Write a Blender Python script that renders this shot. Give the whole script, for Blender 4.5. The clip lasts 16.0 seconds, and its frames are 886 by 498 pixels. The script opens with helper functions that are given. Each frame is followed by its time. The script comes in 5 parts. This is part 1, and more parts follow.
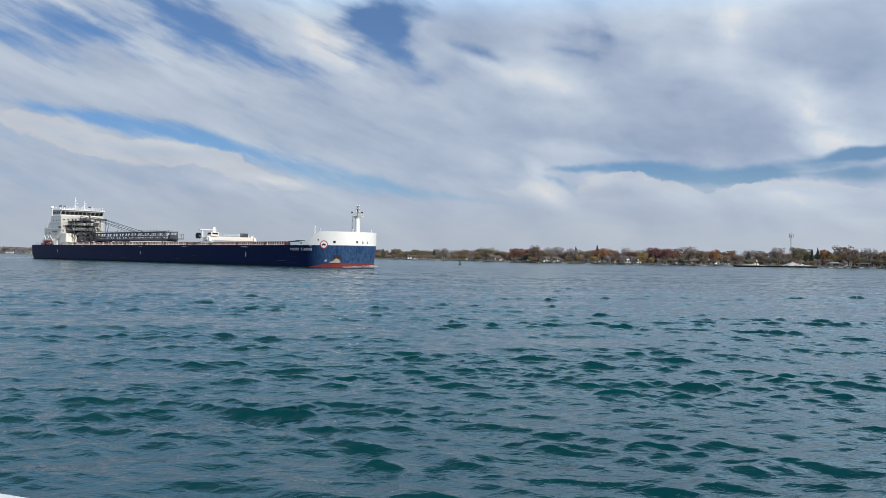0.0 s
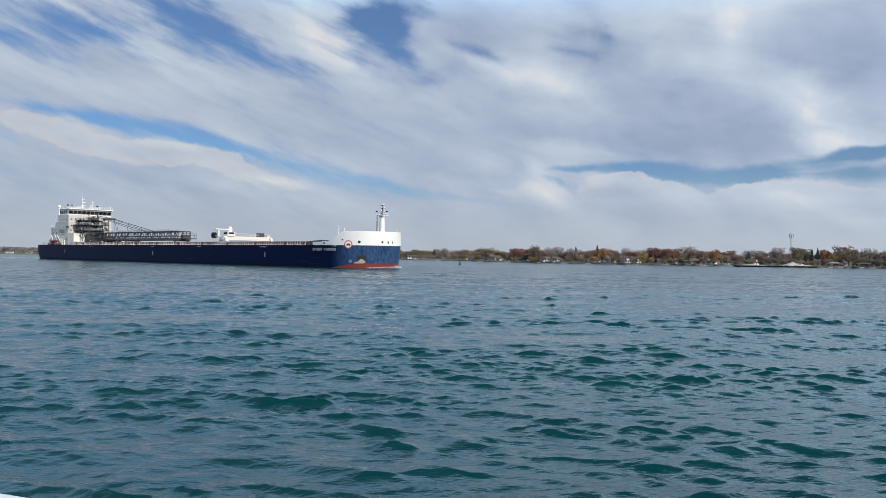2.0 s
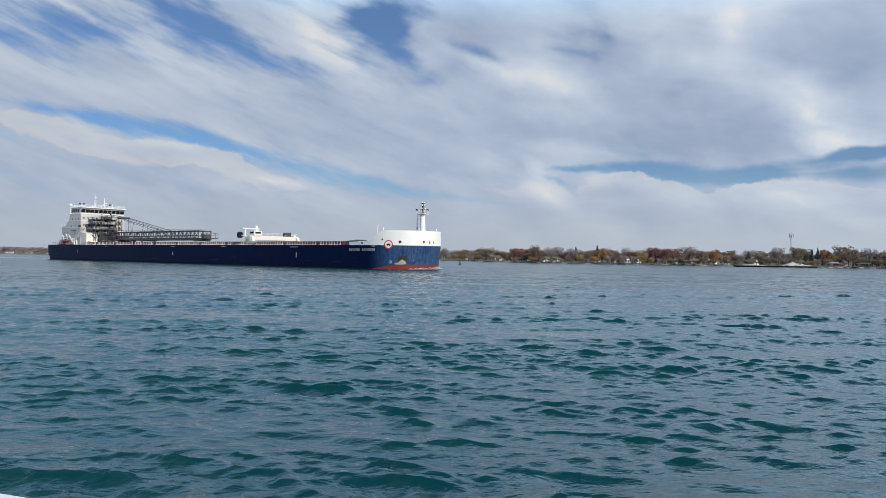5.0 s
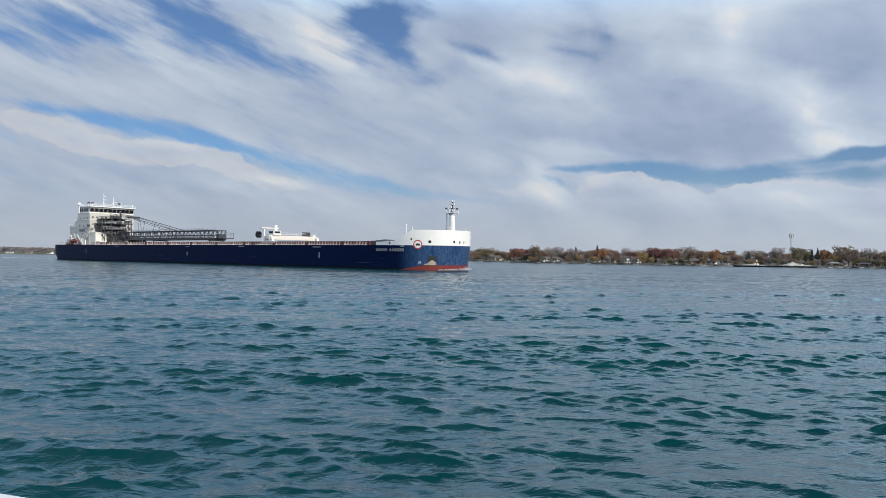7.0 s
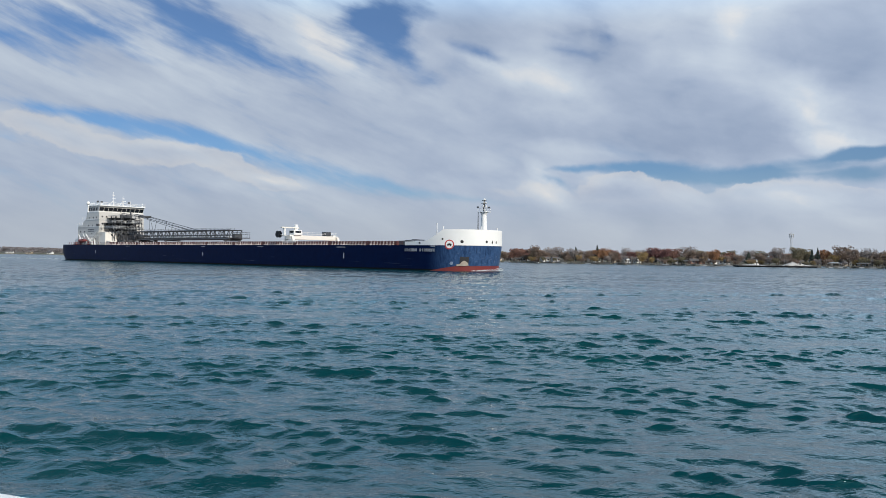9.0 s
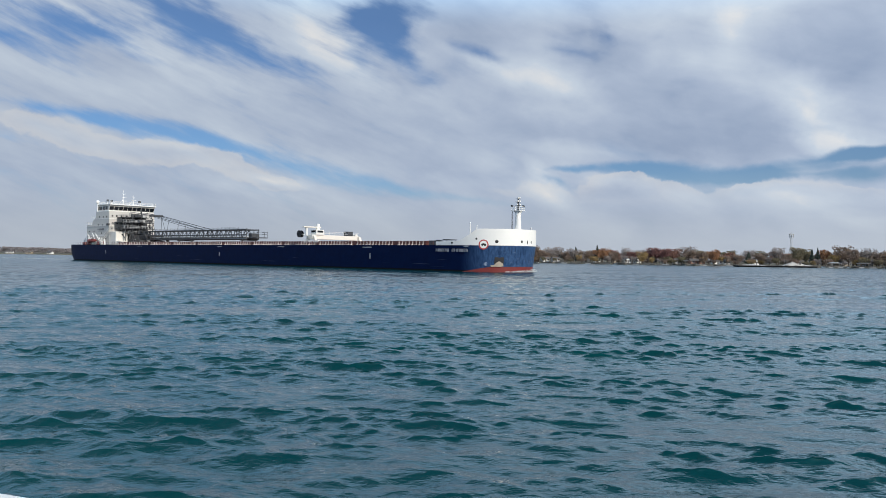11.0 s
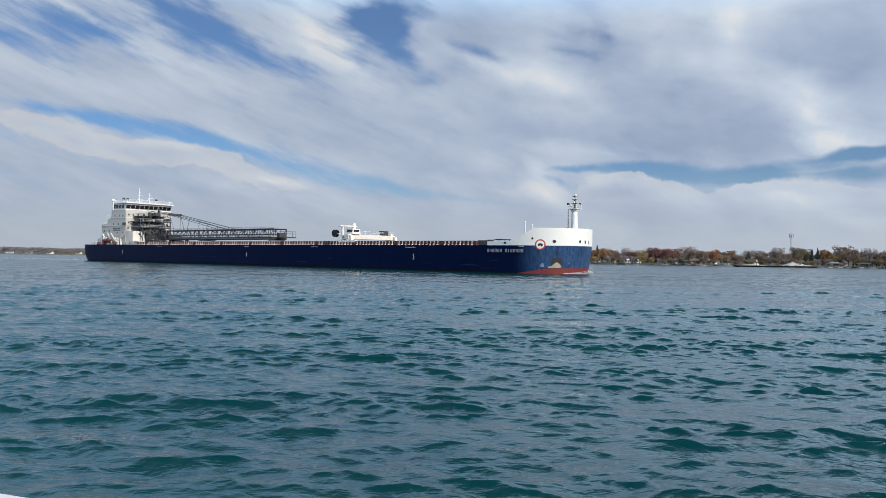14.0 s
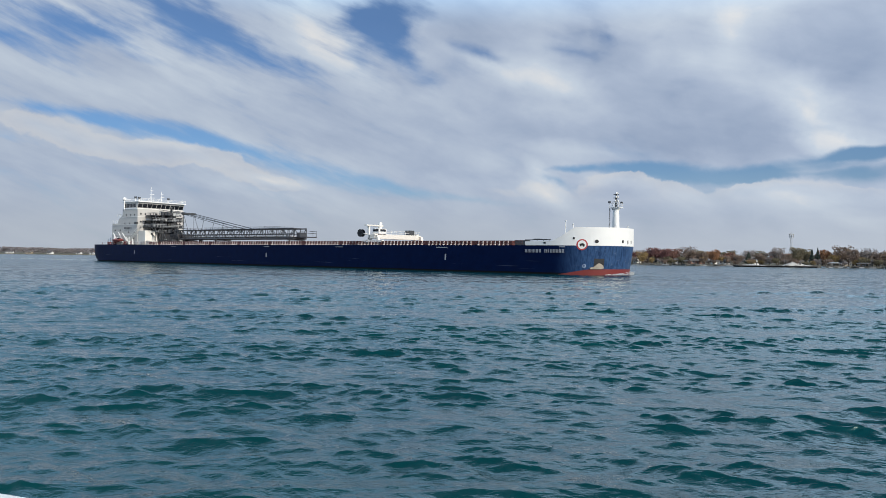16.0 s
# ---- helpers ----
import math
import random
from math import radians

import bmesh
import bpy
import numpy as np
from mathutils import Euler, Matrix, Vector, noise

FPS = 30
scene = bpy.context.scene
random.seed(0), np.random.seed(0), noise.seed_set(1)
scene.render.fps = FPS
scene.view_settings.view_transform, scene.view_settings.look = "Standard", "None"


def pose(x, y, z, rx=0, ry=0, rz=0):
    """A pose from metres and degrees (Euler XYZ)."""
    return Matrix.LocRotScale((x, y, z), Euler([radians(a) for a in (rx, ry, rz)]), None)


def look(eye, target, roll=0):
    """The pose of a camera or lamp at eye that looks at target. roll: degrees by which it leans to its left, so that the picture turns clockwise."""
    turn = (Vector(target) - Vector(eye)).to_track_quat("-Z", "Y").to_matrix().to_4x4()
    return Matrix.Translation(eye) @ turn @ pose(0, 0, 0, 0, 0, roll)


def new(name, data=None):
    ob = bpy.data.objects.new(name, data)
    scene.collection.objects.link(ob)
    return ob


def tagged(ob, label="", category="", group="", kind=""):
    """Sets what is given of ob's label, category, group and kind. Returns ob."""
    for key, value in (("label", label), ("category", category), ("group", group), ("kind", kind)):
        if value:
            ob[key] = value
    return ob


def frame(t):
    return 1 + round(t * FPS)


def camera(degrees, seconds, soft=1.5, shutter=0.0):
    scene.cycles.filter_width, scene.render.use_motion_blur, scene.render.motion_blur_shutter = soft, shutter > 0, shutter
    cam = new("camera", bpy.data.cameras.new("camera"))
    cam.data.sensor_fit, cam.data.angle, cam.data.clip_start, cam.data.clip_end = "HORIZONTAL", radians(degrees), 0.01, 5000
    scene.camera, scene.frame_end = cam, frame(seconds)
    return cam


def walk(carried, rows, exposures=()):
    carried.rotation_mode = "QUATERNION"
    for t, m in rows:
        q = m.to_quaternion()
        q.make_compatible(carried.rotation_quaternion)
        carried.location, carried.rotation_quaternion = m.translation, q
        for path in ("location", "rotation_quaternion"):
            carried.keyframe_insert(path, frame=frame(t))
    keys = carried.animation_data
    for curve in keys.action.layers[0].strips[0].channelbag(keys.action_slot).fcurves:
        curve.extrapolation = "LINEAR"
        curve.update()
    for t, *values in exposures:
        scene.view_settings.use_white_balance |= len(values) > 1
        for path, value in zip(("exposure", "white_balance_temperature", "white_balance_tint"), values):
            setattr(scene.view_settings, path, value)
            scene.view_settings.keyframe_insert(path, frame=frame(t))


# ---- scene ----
# The camera stands on a quay, some 3.8 m over the water, and does not move.
cam = camera(62.58, 16.0, soft=0.75)
EYE = (0.0, 0.0, 3.81)
STAND = look(EYE, (0.0, 100.0, 3.81 + 100 * math.tan(radians(0.536))), 0.761)
walk(cam, [(0.0, STAND), (16.0, STAND)], exposures=[(0.0, 0.0), (16.0, 0.0)])

# ---- daylight ----
SUN_AZ, SUN_EL = 138.0, 31.0    # degrees clockwise from the camera's view direction, and above the horizon
sun_dir = Vector((math.sin(radians(SUN_AZ)) * math.cos(radians(SUN_EL)), math.cos(radians(SUN_AZ)) * math.cos(radians(SUN_EL)), math.sin(radians(SUN_EL))))
sun = new("sun", bpy.data.lights.new("sun", "SUN"))
sun.data.energy, sun.data.angle, sun.data.color = 3.9, radians(0.6), (1.0, 0.93, 0.82)
sun.matrix_world = look(sun_dir * 100, (0, 0, 0))

# Cloud gaps and cloud lights: bearing, height, half length, half width, lean (all in degrees) and weight
GAPS_LEFT = (
    (-30.2, 16.2, 5.3, 1.07, -8, 1.1),
    (-30.5, 14.5, 4.0, 0.98, -5, 1.1),
    (-26.4, 15.4, 4.9, 0.58, -20, 1.1),
    (-21.2, 17.0, 4.9, 1.78, -20, 1),
    (-18.0, 16.2, 4.4, 1.33, -25, 1),
    (-14.7, 15.3, 4.0, 0.98, -28, 0.85),
    (-11.3, 14.3, 2.7, 0.62, -30, 0.6),
    (-28.4, 9.7, 3.6, 0.40, -8, 0.8),
    (-25.2, 9.3, 3.6, 0.53, -12, 0.95),
    (-21.9, 8.9, 3.6, 0.76, -12, 1),
    (-18.3, 8.5, 3.1, 0.76, -18, 1),
    (-15.0, 7.7, 3.1, 0.80, -25, 1),
)
GAPS_MIDDLE = (
    (-11.7, 6.7, 3.1, 0.71, -25, 0.95),
    (-8.2, 6.3, 3.6, 0.80, -15, 0.85),
    (-4.7, 5.5, 3.1, 0.62, -14, 0.75),
    (-1.6, 4.9, 2.7, 0.40, -8, 0.5),
    (-30.9, 7.7, 2.0, 0.40, -8, 0.75),
    (-6.2, 18.4, 2.7, 2.00, -50, 0.9),
    (-6.6, 16.6, 3.1, 1.33, -15, 0.85),
    (-4.0, 17.1, 2.7, 1.24, -30, 0.8),
    (-3.0, 14.8, 2.7, 0.76, -30, 0.95),
    (-4.4, 18.3, 2.7, 1.24, 0, 0.7),
    (-2.0, 18.7, 1.8, 0.89, 0, 0.5),
    (2.7, 15.6, 2.7, 0.40, -15, 0.55),
    (2.0, 4.5, 3.1, 0.31, -5, 0.6),
)
GAPS_RIGHT = (
    (9.9, 6.8, 2.0, 0.31, -5, 0.9),
    (13.3, 6.9, 4.0, 0.36, 0, 0.9),
    (8.8, 5.9, 1.6, 0.40, -25, 0.75),
    (17.0, 6.5, 3.6, 0.67, 0, 1),
    (20.6, 5.9, 3.6, 0.80, 0, 0.9),
    (23.6, 6.4, 3.6, 0.49, 3, 0.8),
    (28.3, 7.1, 4.0, 0.44, 4, 1),
    (30.5, 7.3, 2.2, 0.40, 0, 1),
    (26.9, 6.1, 5.3, 0.40, 3, 0.65),
    (20.2, 4.6, 2.4, 0.40, 5, 0.55),
    (30.0, 5.8, 2.7, 0.44, 0, 0.7),
    (12.5, 16.6, 1.3, 0.80, -40, 0.6),
    (9.3, 15.6, 3.1, 0.40, -8, 0.5),
    (15.3, 15.5, 1.1, 1.11, 0, 0.3),
)
BRIGHT = (
    (26.7, 10.3, 3.1, 1.51, -50, 1.1),
    (28.8, 8.1, 3.3, 0.89, -15, 0.8),
    (21.3, 16.3, 1.2, 2.22, 0, 0.5),
    (9.4, 12.6, 4.0, 1.51, -25, 0.6),
    (6.3, 14.1, 4.9, 1.07, -15, 0.6),
    (12.0, 8.0, 4.9, 0.58, -8, 0.65),
    (2.7, 14.9, 2.7, 0.49, -25, 0.5),
    (8.2, 4.9, 2.2, 0.80, -30, 0.8),
    (13.7, 6.0, 2.7, 0.53, 0, 0.6),
    (-13.3, 5.6, 2.7, 0.36, -5, 0.8),
    (-15.8, 5.0, 4.4, 0.49, -8, 0.4),
    (-10.5, 16.6, 4.0, 1.60, -35, 0.7),
    (-7.4, 14.4, 4.0, 0.98, -35, 0.6),
    (-24.6, 15.2, 6.2, 0.49, -28, 0.6),
    (7.3, 6.9, 1.3, 0.53, -35, 0.6),
)
BRIGHT_SOFT = (
    (-19.6, 13.8, 5.3, 0.67, -22, 0.35),
    (-29.5, 12.0, 6.7, 1.33, -5, 0.4),
    (17.8, 4.8, 2.7, 0.80, -15, 0.45),
    (26.2, 4.6, 4.4, 0.71, -8, 0.6),
    (30.4, 2.8, 2.2, 0.58, -10, 0.6),
    (22.8, 17.5, 3.6, 1.33, 0, 0.4),
    (15.7, 18.2, 3.6, 1.07, 0, 0.35),
    (-19.5, 8.0, 3.6, 0.36, 2, 0.5),
    (-24.5, 11.8, 8.0, 1.11, -12, 0.25),
    (-13.4, 11.1, 7.1, 1.11, -18, 0.25),
    (-3.8, 6.7, 4.9, 0.71, -10, 0.2),
)
DARK = (
    (17.8, 9.8, 7.1, 2.31, -5, 0.8),
    (21.3, 8.5, 4.4, 1.24, 0, 0.4),
    (28.9, 13.5, 4.4, 3.11, -25, 0.5),
    (12.5, 16.0, 2.7, 1.07, -20, 0.4),
    (1.8, 17.4, 4.4, 2.00, -10, 0.45),
    (8.9, 14.8, 4.0, 0.98, -8, 0.3),
    (-7.4, 8.8, 7.6, 1.42, -15, 0.35),
    (15.7, 13.0, 4.9, 1.87, -20, 0.3),
    (-26.3, 6.1, 6.7, 1.11, -8, 0.2),
    (4.1, 9.9, 5.3, 1.42, -10, 0.3),
    (14.6, 3.4, 6.2, 0.62, 0, 0.2),
    (22.9, 2.5, 8.9, 0.80, 0, 0.25),
)
PUFFS = (
    (13.3, 5.7, 2.7, 0.80, 0, 0.9),
    (15.4, 5.0, 3.1, 0.89, -8, 0.9),
    (12.0, 4.6, 2.7, 0.62, 0, 0.7),
    (18.7, 4.8, 1.6, 0.58, -20, 0.7),
    (22.9, 4.7, 2.7, 0.58, 0, 0.8),
    (25.5, 4.9, 3.6, 0.80, 0, 0.9),
    (28.0, 4.3, 3.6, 0.67, -8, 0.9),
    (30.5, 4.2, 2.2, 0.62, 0, 0.8),
    (19.8, 3.8, 2.7, 0.44, 0, 0.7),
    (8.2, 4.9, 2.2, 0.67, -25, 0.8),
    (5.1, 5.0, 2.7, 0.49, -8, 0.5),
)
PUFFS_LEFT = (
    (-19.5, 7.4, 3.1, 0.71, 0, 0.85),
    (-23.0, 7.1, 3.6, 0.80, -5, 0.75),
    (-27.0, 8.0, 4.0, 0.89, -12, 0.7),
    (-15.4, 6.2, 3.1, 0.71, -15, 0.8),
    (-12.7, 5.3, 2.2, 0.44, -5, 0.8),
    (-29.4, 8.6, 2.7, 0.62, -10, 0.6),
)


class Graph:
    """Small helper that chains shader nodes."""

    def __init__(self, tree):
        self.tree = tree

    def fill(self, n, values, out=0):
        for i, v in (values.items() if isinstance(values, dict) else enumerate(values)):
            if v is None:
                continue
            if isinstance(v, bpy.types.NodeSocket):
                self.tree.links.new(v, n.inputs[i])
            else:
                n.inputs[i].default_value = v
        return n.outputs[out]

    def node(self, kind, values=(), out=0):
        return self.fill(self.tree.nodes.new(kind), values, out)

    def vec(self, op, *v):
        n = self.tree.nodes.new("ShaderNodeVectorMath")
        n.operation = op
        return self.fill(n, v)

    def scaled(self, v, k):
        n = self.tree.nodes.new("ShaderNodeVectorMath")
        n.operation = "SCALE"
        return self.fill(n, {0: v, 3: k})

    def math(self, op, *v):
        n = self.tree.nodes.new("ShaderNodeMath")
        n.operation = op
        return self.fill(n, v)

    def noise(self, vec, scale, detail=4.0, rough=0.55, distortion=0.0, colour=False):
        return self.node("ShaderNodeTexNoise", {"Vector": vec, "Scale": scale, "Detail": detail, "Roughness": rough, "Distortion": distortion}, out=1 if colour else 0)

    def mapped(self, vec, loc=(0, 0, 0), rot=(0, 0, 0), scale=(1, 1, 1), kind="POINT"):
        n = self.tree.nodes.new("ShaderNodeMapping")
        n.vector_type = kind
        return self.fill(n, {"Vector": vec, "Location": loc, "Rotation": rot, "Scale": scale})

    def ramp(self, fac, stops):
        n = self.tree.nodes.new("ShaderNodeValToRGB")
        self.tree.links.new(fac, n.inputs[0])
        while len(n.color_ramp.elements) < len(stops):
            n.color_ramp.elements.new(0.5)
        for e, (pos, col) in zip(n.color_ramp.elements, stops):
            e.position, e.color = pos, (*col, 1.0) if len(col) == 3 else col
        return n.outputs[0]

    def mix(self, fac, a, b, blend="MIX"):
        n = self.tree.nodes.new("ShaderNodeMix")
        n.data_type, n.blend_type = "RGBA", blend
        return self.fill(n, {0: fac, 6: (*a, 1.0) if isinstance(a, tuple) else a, 7: (*b, 1.0) if isinstance(b, tuple) else b}, 2)

    def span(self, v, lo, hi, a=0.0, b=1.0, smooth=True):
        n = self.tree.nodes.new("ShaderNodeMapRange")
        n.interpolation_type = "SMOOTHSTEP" if smooth else "LINEAR"
        return self.fill(n, (v, lo, hi, a, b))


def make_world():
    world = bpy.data.worlds.new("sky")
    world.use_nodes = True
    scene.world = world
    t = world.node_tree
    t.nodes.clear()
    g = Graph(t)
    ray = g.node("ShaderNodeTexCoord", out=0)
    sep = t.nodes.new("ShaderNodeSeparateXYZ")
    t.links.new(ray, sep.inputs[0])
    x, y, z = sep.outputs
    deg = 180 / math.pi
    az = g.math("MULTIPLY", g.math("ARCTAN2", x, y), deg)
    el = g.math("MULTIPLY", g.math("ARCSINE", z), deg)
    flat = g.node("ShaderNodeCombineXYZ", (az, el, 0.0))
    left = g.span(az, 6.0, -12.0)
    half = (0.5, 0.5, 0.5)
    # slow bends, cottony edges and wind-combed fibres
    slow = g.vec("SUBTRACT", g.noise(flat, 0.12, 3, 0.5, colour=True), half)
    cotton = g.vec("SUBTRACT", g.noise(flat, 0.42, 6, 0.58, colour=True), half)
    bent = g.vec("MULTIPLY_ADD", slow, (1.0, 0.6, 0.0), flat)
    comb = g.noise(g.mapped(bent, rot=(0, 0, radians(-20)), scale=(5.0, 1.0, 1), kind="TEXTURE"), 0.62, 6, 0.55)
    billow = g.noise(g.mapped(bent, rot=(0, 0, radians(-8)), scale=(1.9, 1.0, 1), kind="TEXTURE"), 0.36, 4, 0.48, 0.3)
    fibre = g.math("SUBTRACT", g.mix(left, g.mix(0.25, billow, comb), g.mix(0.8, billow, comb)), 0.5)
    bent = g.vec("MULTIPLY_ADD", cotton, (2.0, 0.65, 0.0), bent)
    level = g.vec("MULTIPLY", bent, (1.0, 1.0, 0.0))

    def blobs(rows, base=level):
        total = None
        for a, e, la, lb, lean, w in rows:
            m = g.mapped(base, (a, e, 0), (0, 0, radians(lean)), (la * 1.5, lb * 1.6, 1.0), "TEXTURE")
            ball = t.nodes.new("ShaderNodeTexGradient")
            ball.gradient_type = "SPHERICAL"
            f = g.fill(ball, (m,), 1)
            total = g.math("MULTIPLY_ADD", f, w, total if total is not None else 0.0)
        return total

    lump = g.noise(g.mapped(bent, rot=(0, 0, radians(-14)), scale=(1.7, 0.9, 1), kind="TEXTURE"), 0.15, 7, 0.55)
    hole = g.math("ADD", g.math("ADD", blobs(GAPS_LEFT), blobs(GAPS_MIDDLE)), blobs(GAPS_RIGHT))
    # higher up than the view the sheet breaks into more and more blue
    broken = g.math("MULTIPLY", g.span(lump, 0.66, 0.36, 0.3, 1.0), g.span(el, 24.0, 70.0, 0.0, 1.6, False))
    hole = g.math("MULTIPLY_ADD", hole, 0.85, broken)
    clear = g.span(g.math("SUBTRACT", hole, g.math("MULTIPLY", fibre, g.span(left, 0.0, 1.0, 1.6, 3.4))), 0.06, g.span(left, 0.0, 1.0, 0.95, 1.25))
    # heaped cloud tops with crisp upper edges
    knots = g.vec("SUBTRACT", g.noise(flat, 0.6, 5, 0.55, colour=True), half)
    heaped = g.vec("MULTIPLY", g.vec("MULTIPLY_ADD", knots, (2.4, 1.1, 0.0), flat), (1.0, 1.0, 0.0))
    heap = g.math("ADD", blobs(PUFFS, heaped), blobs(PUFFS_LEFT, heaped))
    puff = g.span(heap, 0.22, 0.46)
    clear = g.math("MULTIPLY", clear, g.math("SUBTRACT", 1.0, g.math("MULTIPLY", puff, 0.85)))
    clear = g.math("MULTIPLY", g.math("MULTIPLY", clear, 0.92), g.span(el, 1.0, 8.0, 0.40, 1.0))
    tone = g.math("ADD", g.math("MULTIPLY", g.math("SUBTRACT", lump, 0.5), 0.75), g.math("MULTIPLY", fibre, 0.80))
    tone = g.math("ADD", tone, g.math("SUBTRACT", g.math("MULTIPLY", g.math("ADD", blobs(BRIGHT), blobs(BRIGHT_SOFT)), 0.46), g.math("MULTIPLY", blobs(DARK), 0.5)))
    cloud = g.ramp(g.math("ADD", tone, 0.50), [(0.0, (0.27, 0.35, 0.50)), (0.42, (0.42, 0.50, 0.64)), (0.75, (0.565, 0.645, 0.75)), (1.0, (0.78, 0.785, 0.79))])
    crown = g.math("MULTIPLY", puff, g.span(heap, 1.2, 0.30, 0.08, 0.42))
    crown = g.math("MULTIPLY", crown, g.span(el, 3.6, 6.2))
    cloud = g.mix(crown, cloud, (0.74, 0.725, 0.71))
    low = g.span(el, 0.5, 6.0)
    cloud = g.mix(low, g.mix(0.65, cloud, (0.485, 0.53, 0.59)), cloud)
    air = t.nodes.new("ShaderNodeTexSky")
    air.sky_type, air.sun_disc = "NISHITA", False
    air.sun_elevation, air.sun_rotation = radians(SUN_EL), radians(SUN_AZ)
    air.altitude, air.air_density, air.dust_density, air.ozone_density = 180.0, 1.0, 0.6, 2.0
    blue = g.mix(1.0, air.outputs[0], (0.044, 0.063, 0.086), "MULTIPLY")
    near_sun = g.node("ShaderNodeVectorMath", (ray, tuple(sun_dir)), out=1)
    near_sun.node.operation = "DOT_PRODUCT"
    tint = g.mix(g.span(near_sun, -0.6, -0.1), (1.35, 2.25, 2.75), (2.10, 2.55, 2.75))
    tint = g.mix(g.span(near_sun, 0.05, 0.5), tint, (1.05, 1.15, 1.20))
    boosted_veil = g.mix(1.0, cloud, tint, "MULTIPLY")    # bluish veil above the view, added extra bright to lift the water's reflections
    boosted_veil = g.scaled(boosted_veil, g.span(near_sun, -0.65, 0.05, 0.88, 1.30, False))
    cloud = g.mix(g.span(el, 17.0, 25.0), cloud, boosted_veil)
    # unseen upper cloud dimmed so that steep wave faces reflect dark
    cloud = g.scaled(cloud, g.span(el, 20.0, 50.0, 1.0, 0.28, False))
    cloud = g.scaled(cloud, g.span(near_sun, -0.75, 0.9, 0.9, 1.2, False))
    colour = g.mix(clear, cloud, blue)
    bg = g.node("ShaderNodeBackground", (colour, 1.0))
    t.links.new(bg, t.nodes.new("ShaderNodeOutputWorld").inputs[0])


make_world()

# ---- materials ----


def material(name, colour, rough=0.6, metal=0.0, grain=0.12, scale=3.0, bump=0.0, spread=0.0, dirt=None, dirt_at=0.62, stretch=(1, 1, 1), spec=0.5):
    """Painted or natural surface with fine grain, larger blotches, dirt and bump. spread: piece-to-piece change."""
    m = bpy.data.materials.new(name)
    m.use_nodes = True
    g = Graph(m.node_tree)
    b = m.node_tree.nodes["Principled BSDF"]
    co = g.mapped(g.node("ShaderNodeTexCoord", out=3), scale=stretch)
    n1, n2 = g.noise(co, scale, 5, 0.6), g.noise(co, scale * 0.17, 4, 0.6)
    v = g.math("ADD", g.math("MULTIPLY", g.math("SUBTRACT", n1, 0.5), grain * 2), g.math("MULTIPLY", g.math("SUBTRACT", n2, 0.5), grain * 2.5))
    v = g.math("ADD", v, 1.0)
    if spread:
        rnd = g.node("ShaderNodeObjectInfo", out=5)
        v = g.math("MULTIPLY", v, g.span(rnd, 0, 1, 1 - spread, 1 + spread, False))
    col = g.scaled(colour, v)
    if dirt:
        streaks = g.noise(g.mapped(co, scale=(1, 1, 0.25)), scale * 0.6, 6, 0.7)
        col = g.mix(g.span(streaks, dirt_at, dirt_at + 0.14), col, dirt)
    m.node_tree.links.new(col, b.inputs["Base Color"])
    m.node_tree.links.new(g.span(n1, 0.2, 0.8, max(rough - 0.1, 0.02), min(rough + 0.12, 1), False), b.inputs["Roughness"])
    b.inputs["Metallic"].default_value = metal
    b.inputs["Specular IOR Level"].default_value = spec
    if bump:
        bn = g.node("ShaderNodeBump", {"Strength": 0.6, "Distance": bump, "Height": n1})
        m.node_tree.links.new(bn, b.inputs["Normal"])
    return m


def water_material():
    m = bpy.data.materials.new("river_water")
    m.use_nodes = True
    g = Graph(m.node_tree)
    b = m.node_tree.nodes["Principled BSDF"]
    co = g.node("ShaderNodeTexCoord", out=3)
    gust = g.noise(g.mapped(co, scale=(0.6, 1.0, 1)), 0.035, 3, 0.5)
    col = g.ramp(gust, [(0.3, (0.0003, 0.030, 0.037)), (0.7, (0.0004, 0.045, 0.046))])
    m.node_tree.links.new(col, b.inputs["Base Color"])
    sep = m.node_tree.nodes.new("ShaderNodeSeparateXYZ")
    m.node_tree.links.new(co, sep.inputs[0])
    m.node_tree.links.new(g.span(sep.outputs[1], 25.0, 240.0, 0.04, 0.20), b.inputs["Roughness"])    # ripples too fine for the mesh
    b.inputs["IOR"].default_value = 1.46
    b.inputs["Specular Tint"].default_value = (0.82, 1.0, 1.06, 1.0)
    chop = g.noise(g.mapped(co, rot=(0, 0, radians(12)), scale=(0.45, 1.0, 1)), 4.5, 3, 0.55, 0.5)
    ripple = g.noise(g.mapped(co, rot=(0, 0, radians(-15)), scale=(0.6, 1.0, 1)), 13.0, 2, 0.5, 0.4)
    h = g.math("ADD", g.math("MULTIPLY", chop, 0.034), g.math("MULTIPLY", ripple, 0.010))
    bump = g.node("ShaderNodeBump", {"Strength": 1.0, "Distance": 1.0, "Height": h})
    m.node_tree.links.new(bump, b.inputs["Normal"])
    return m


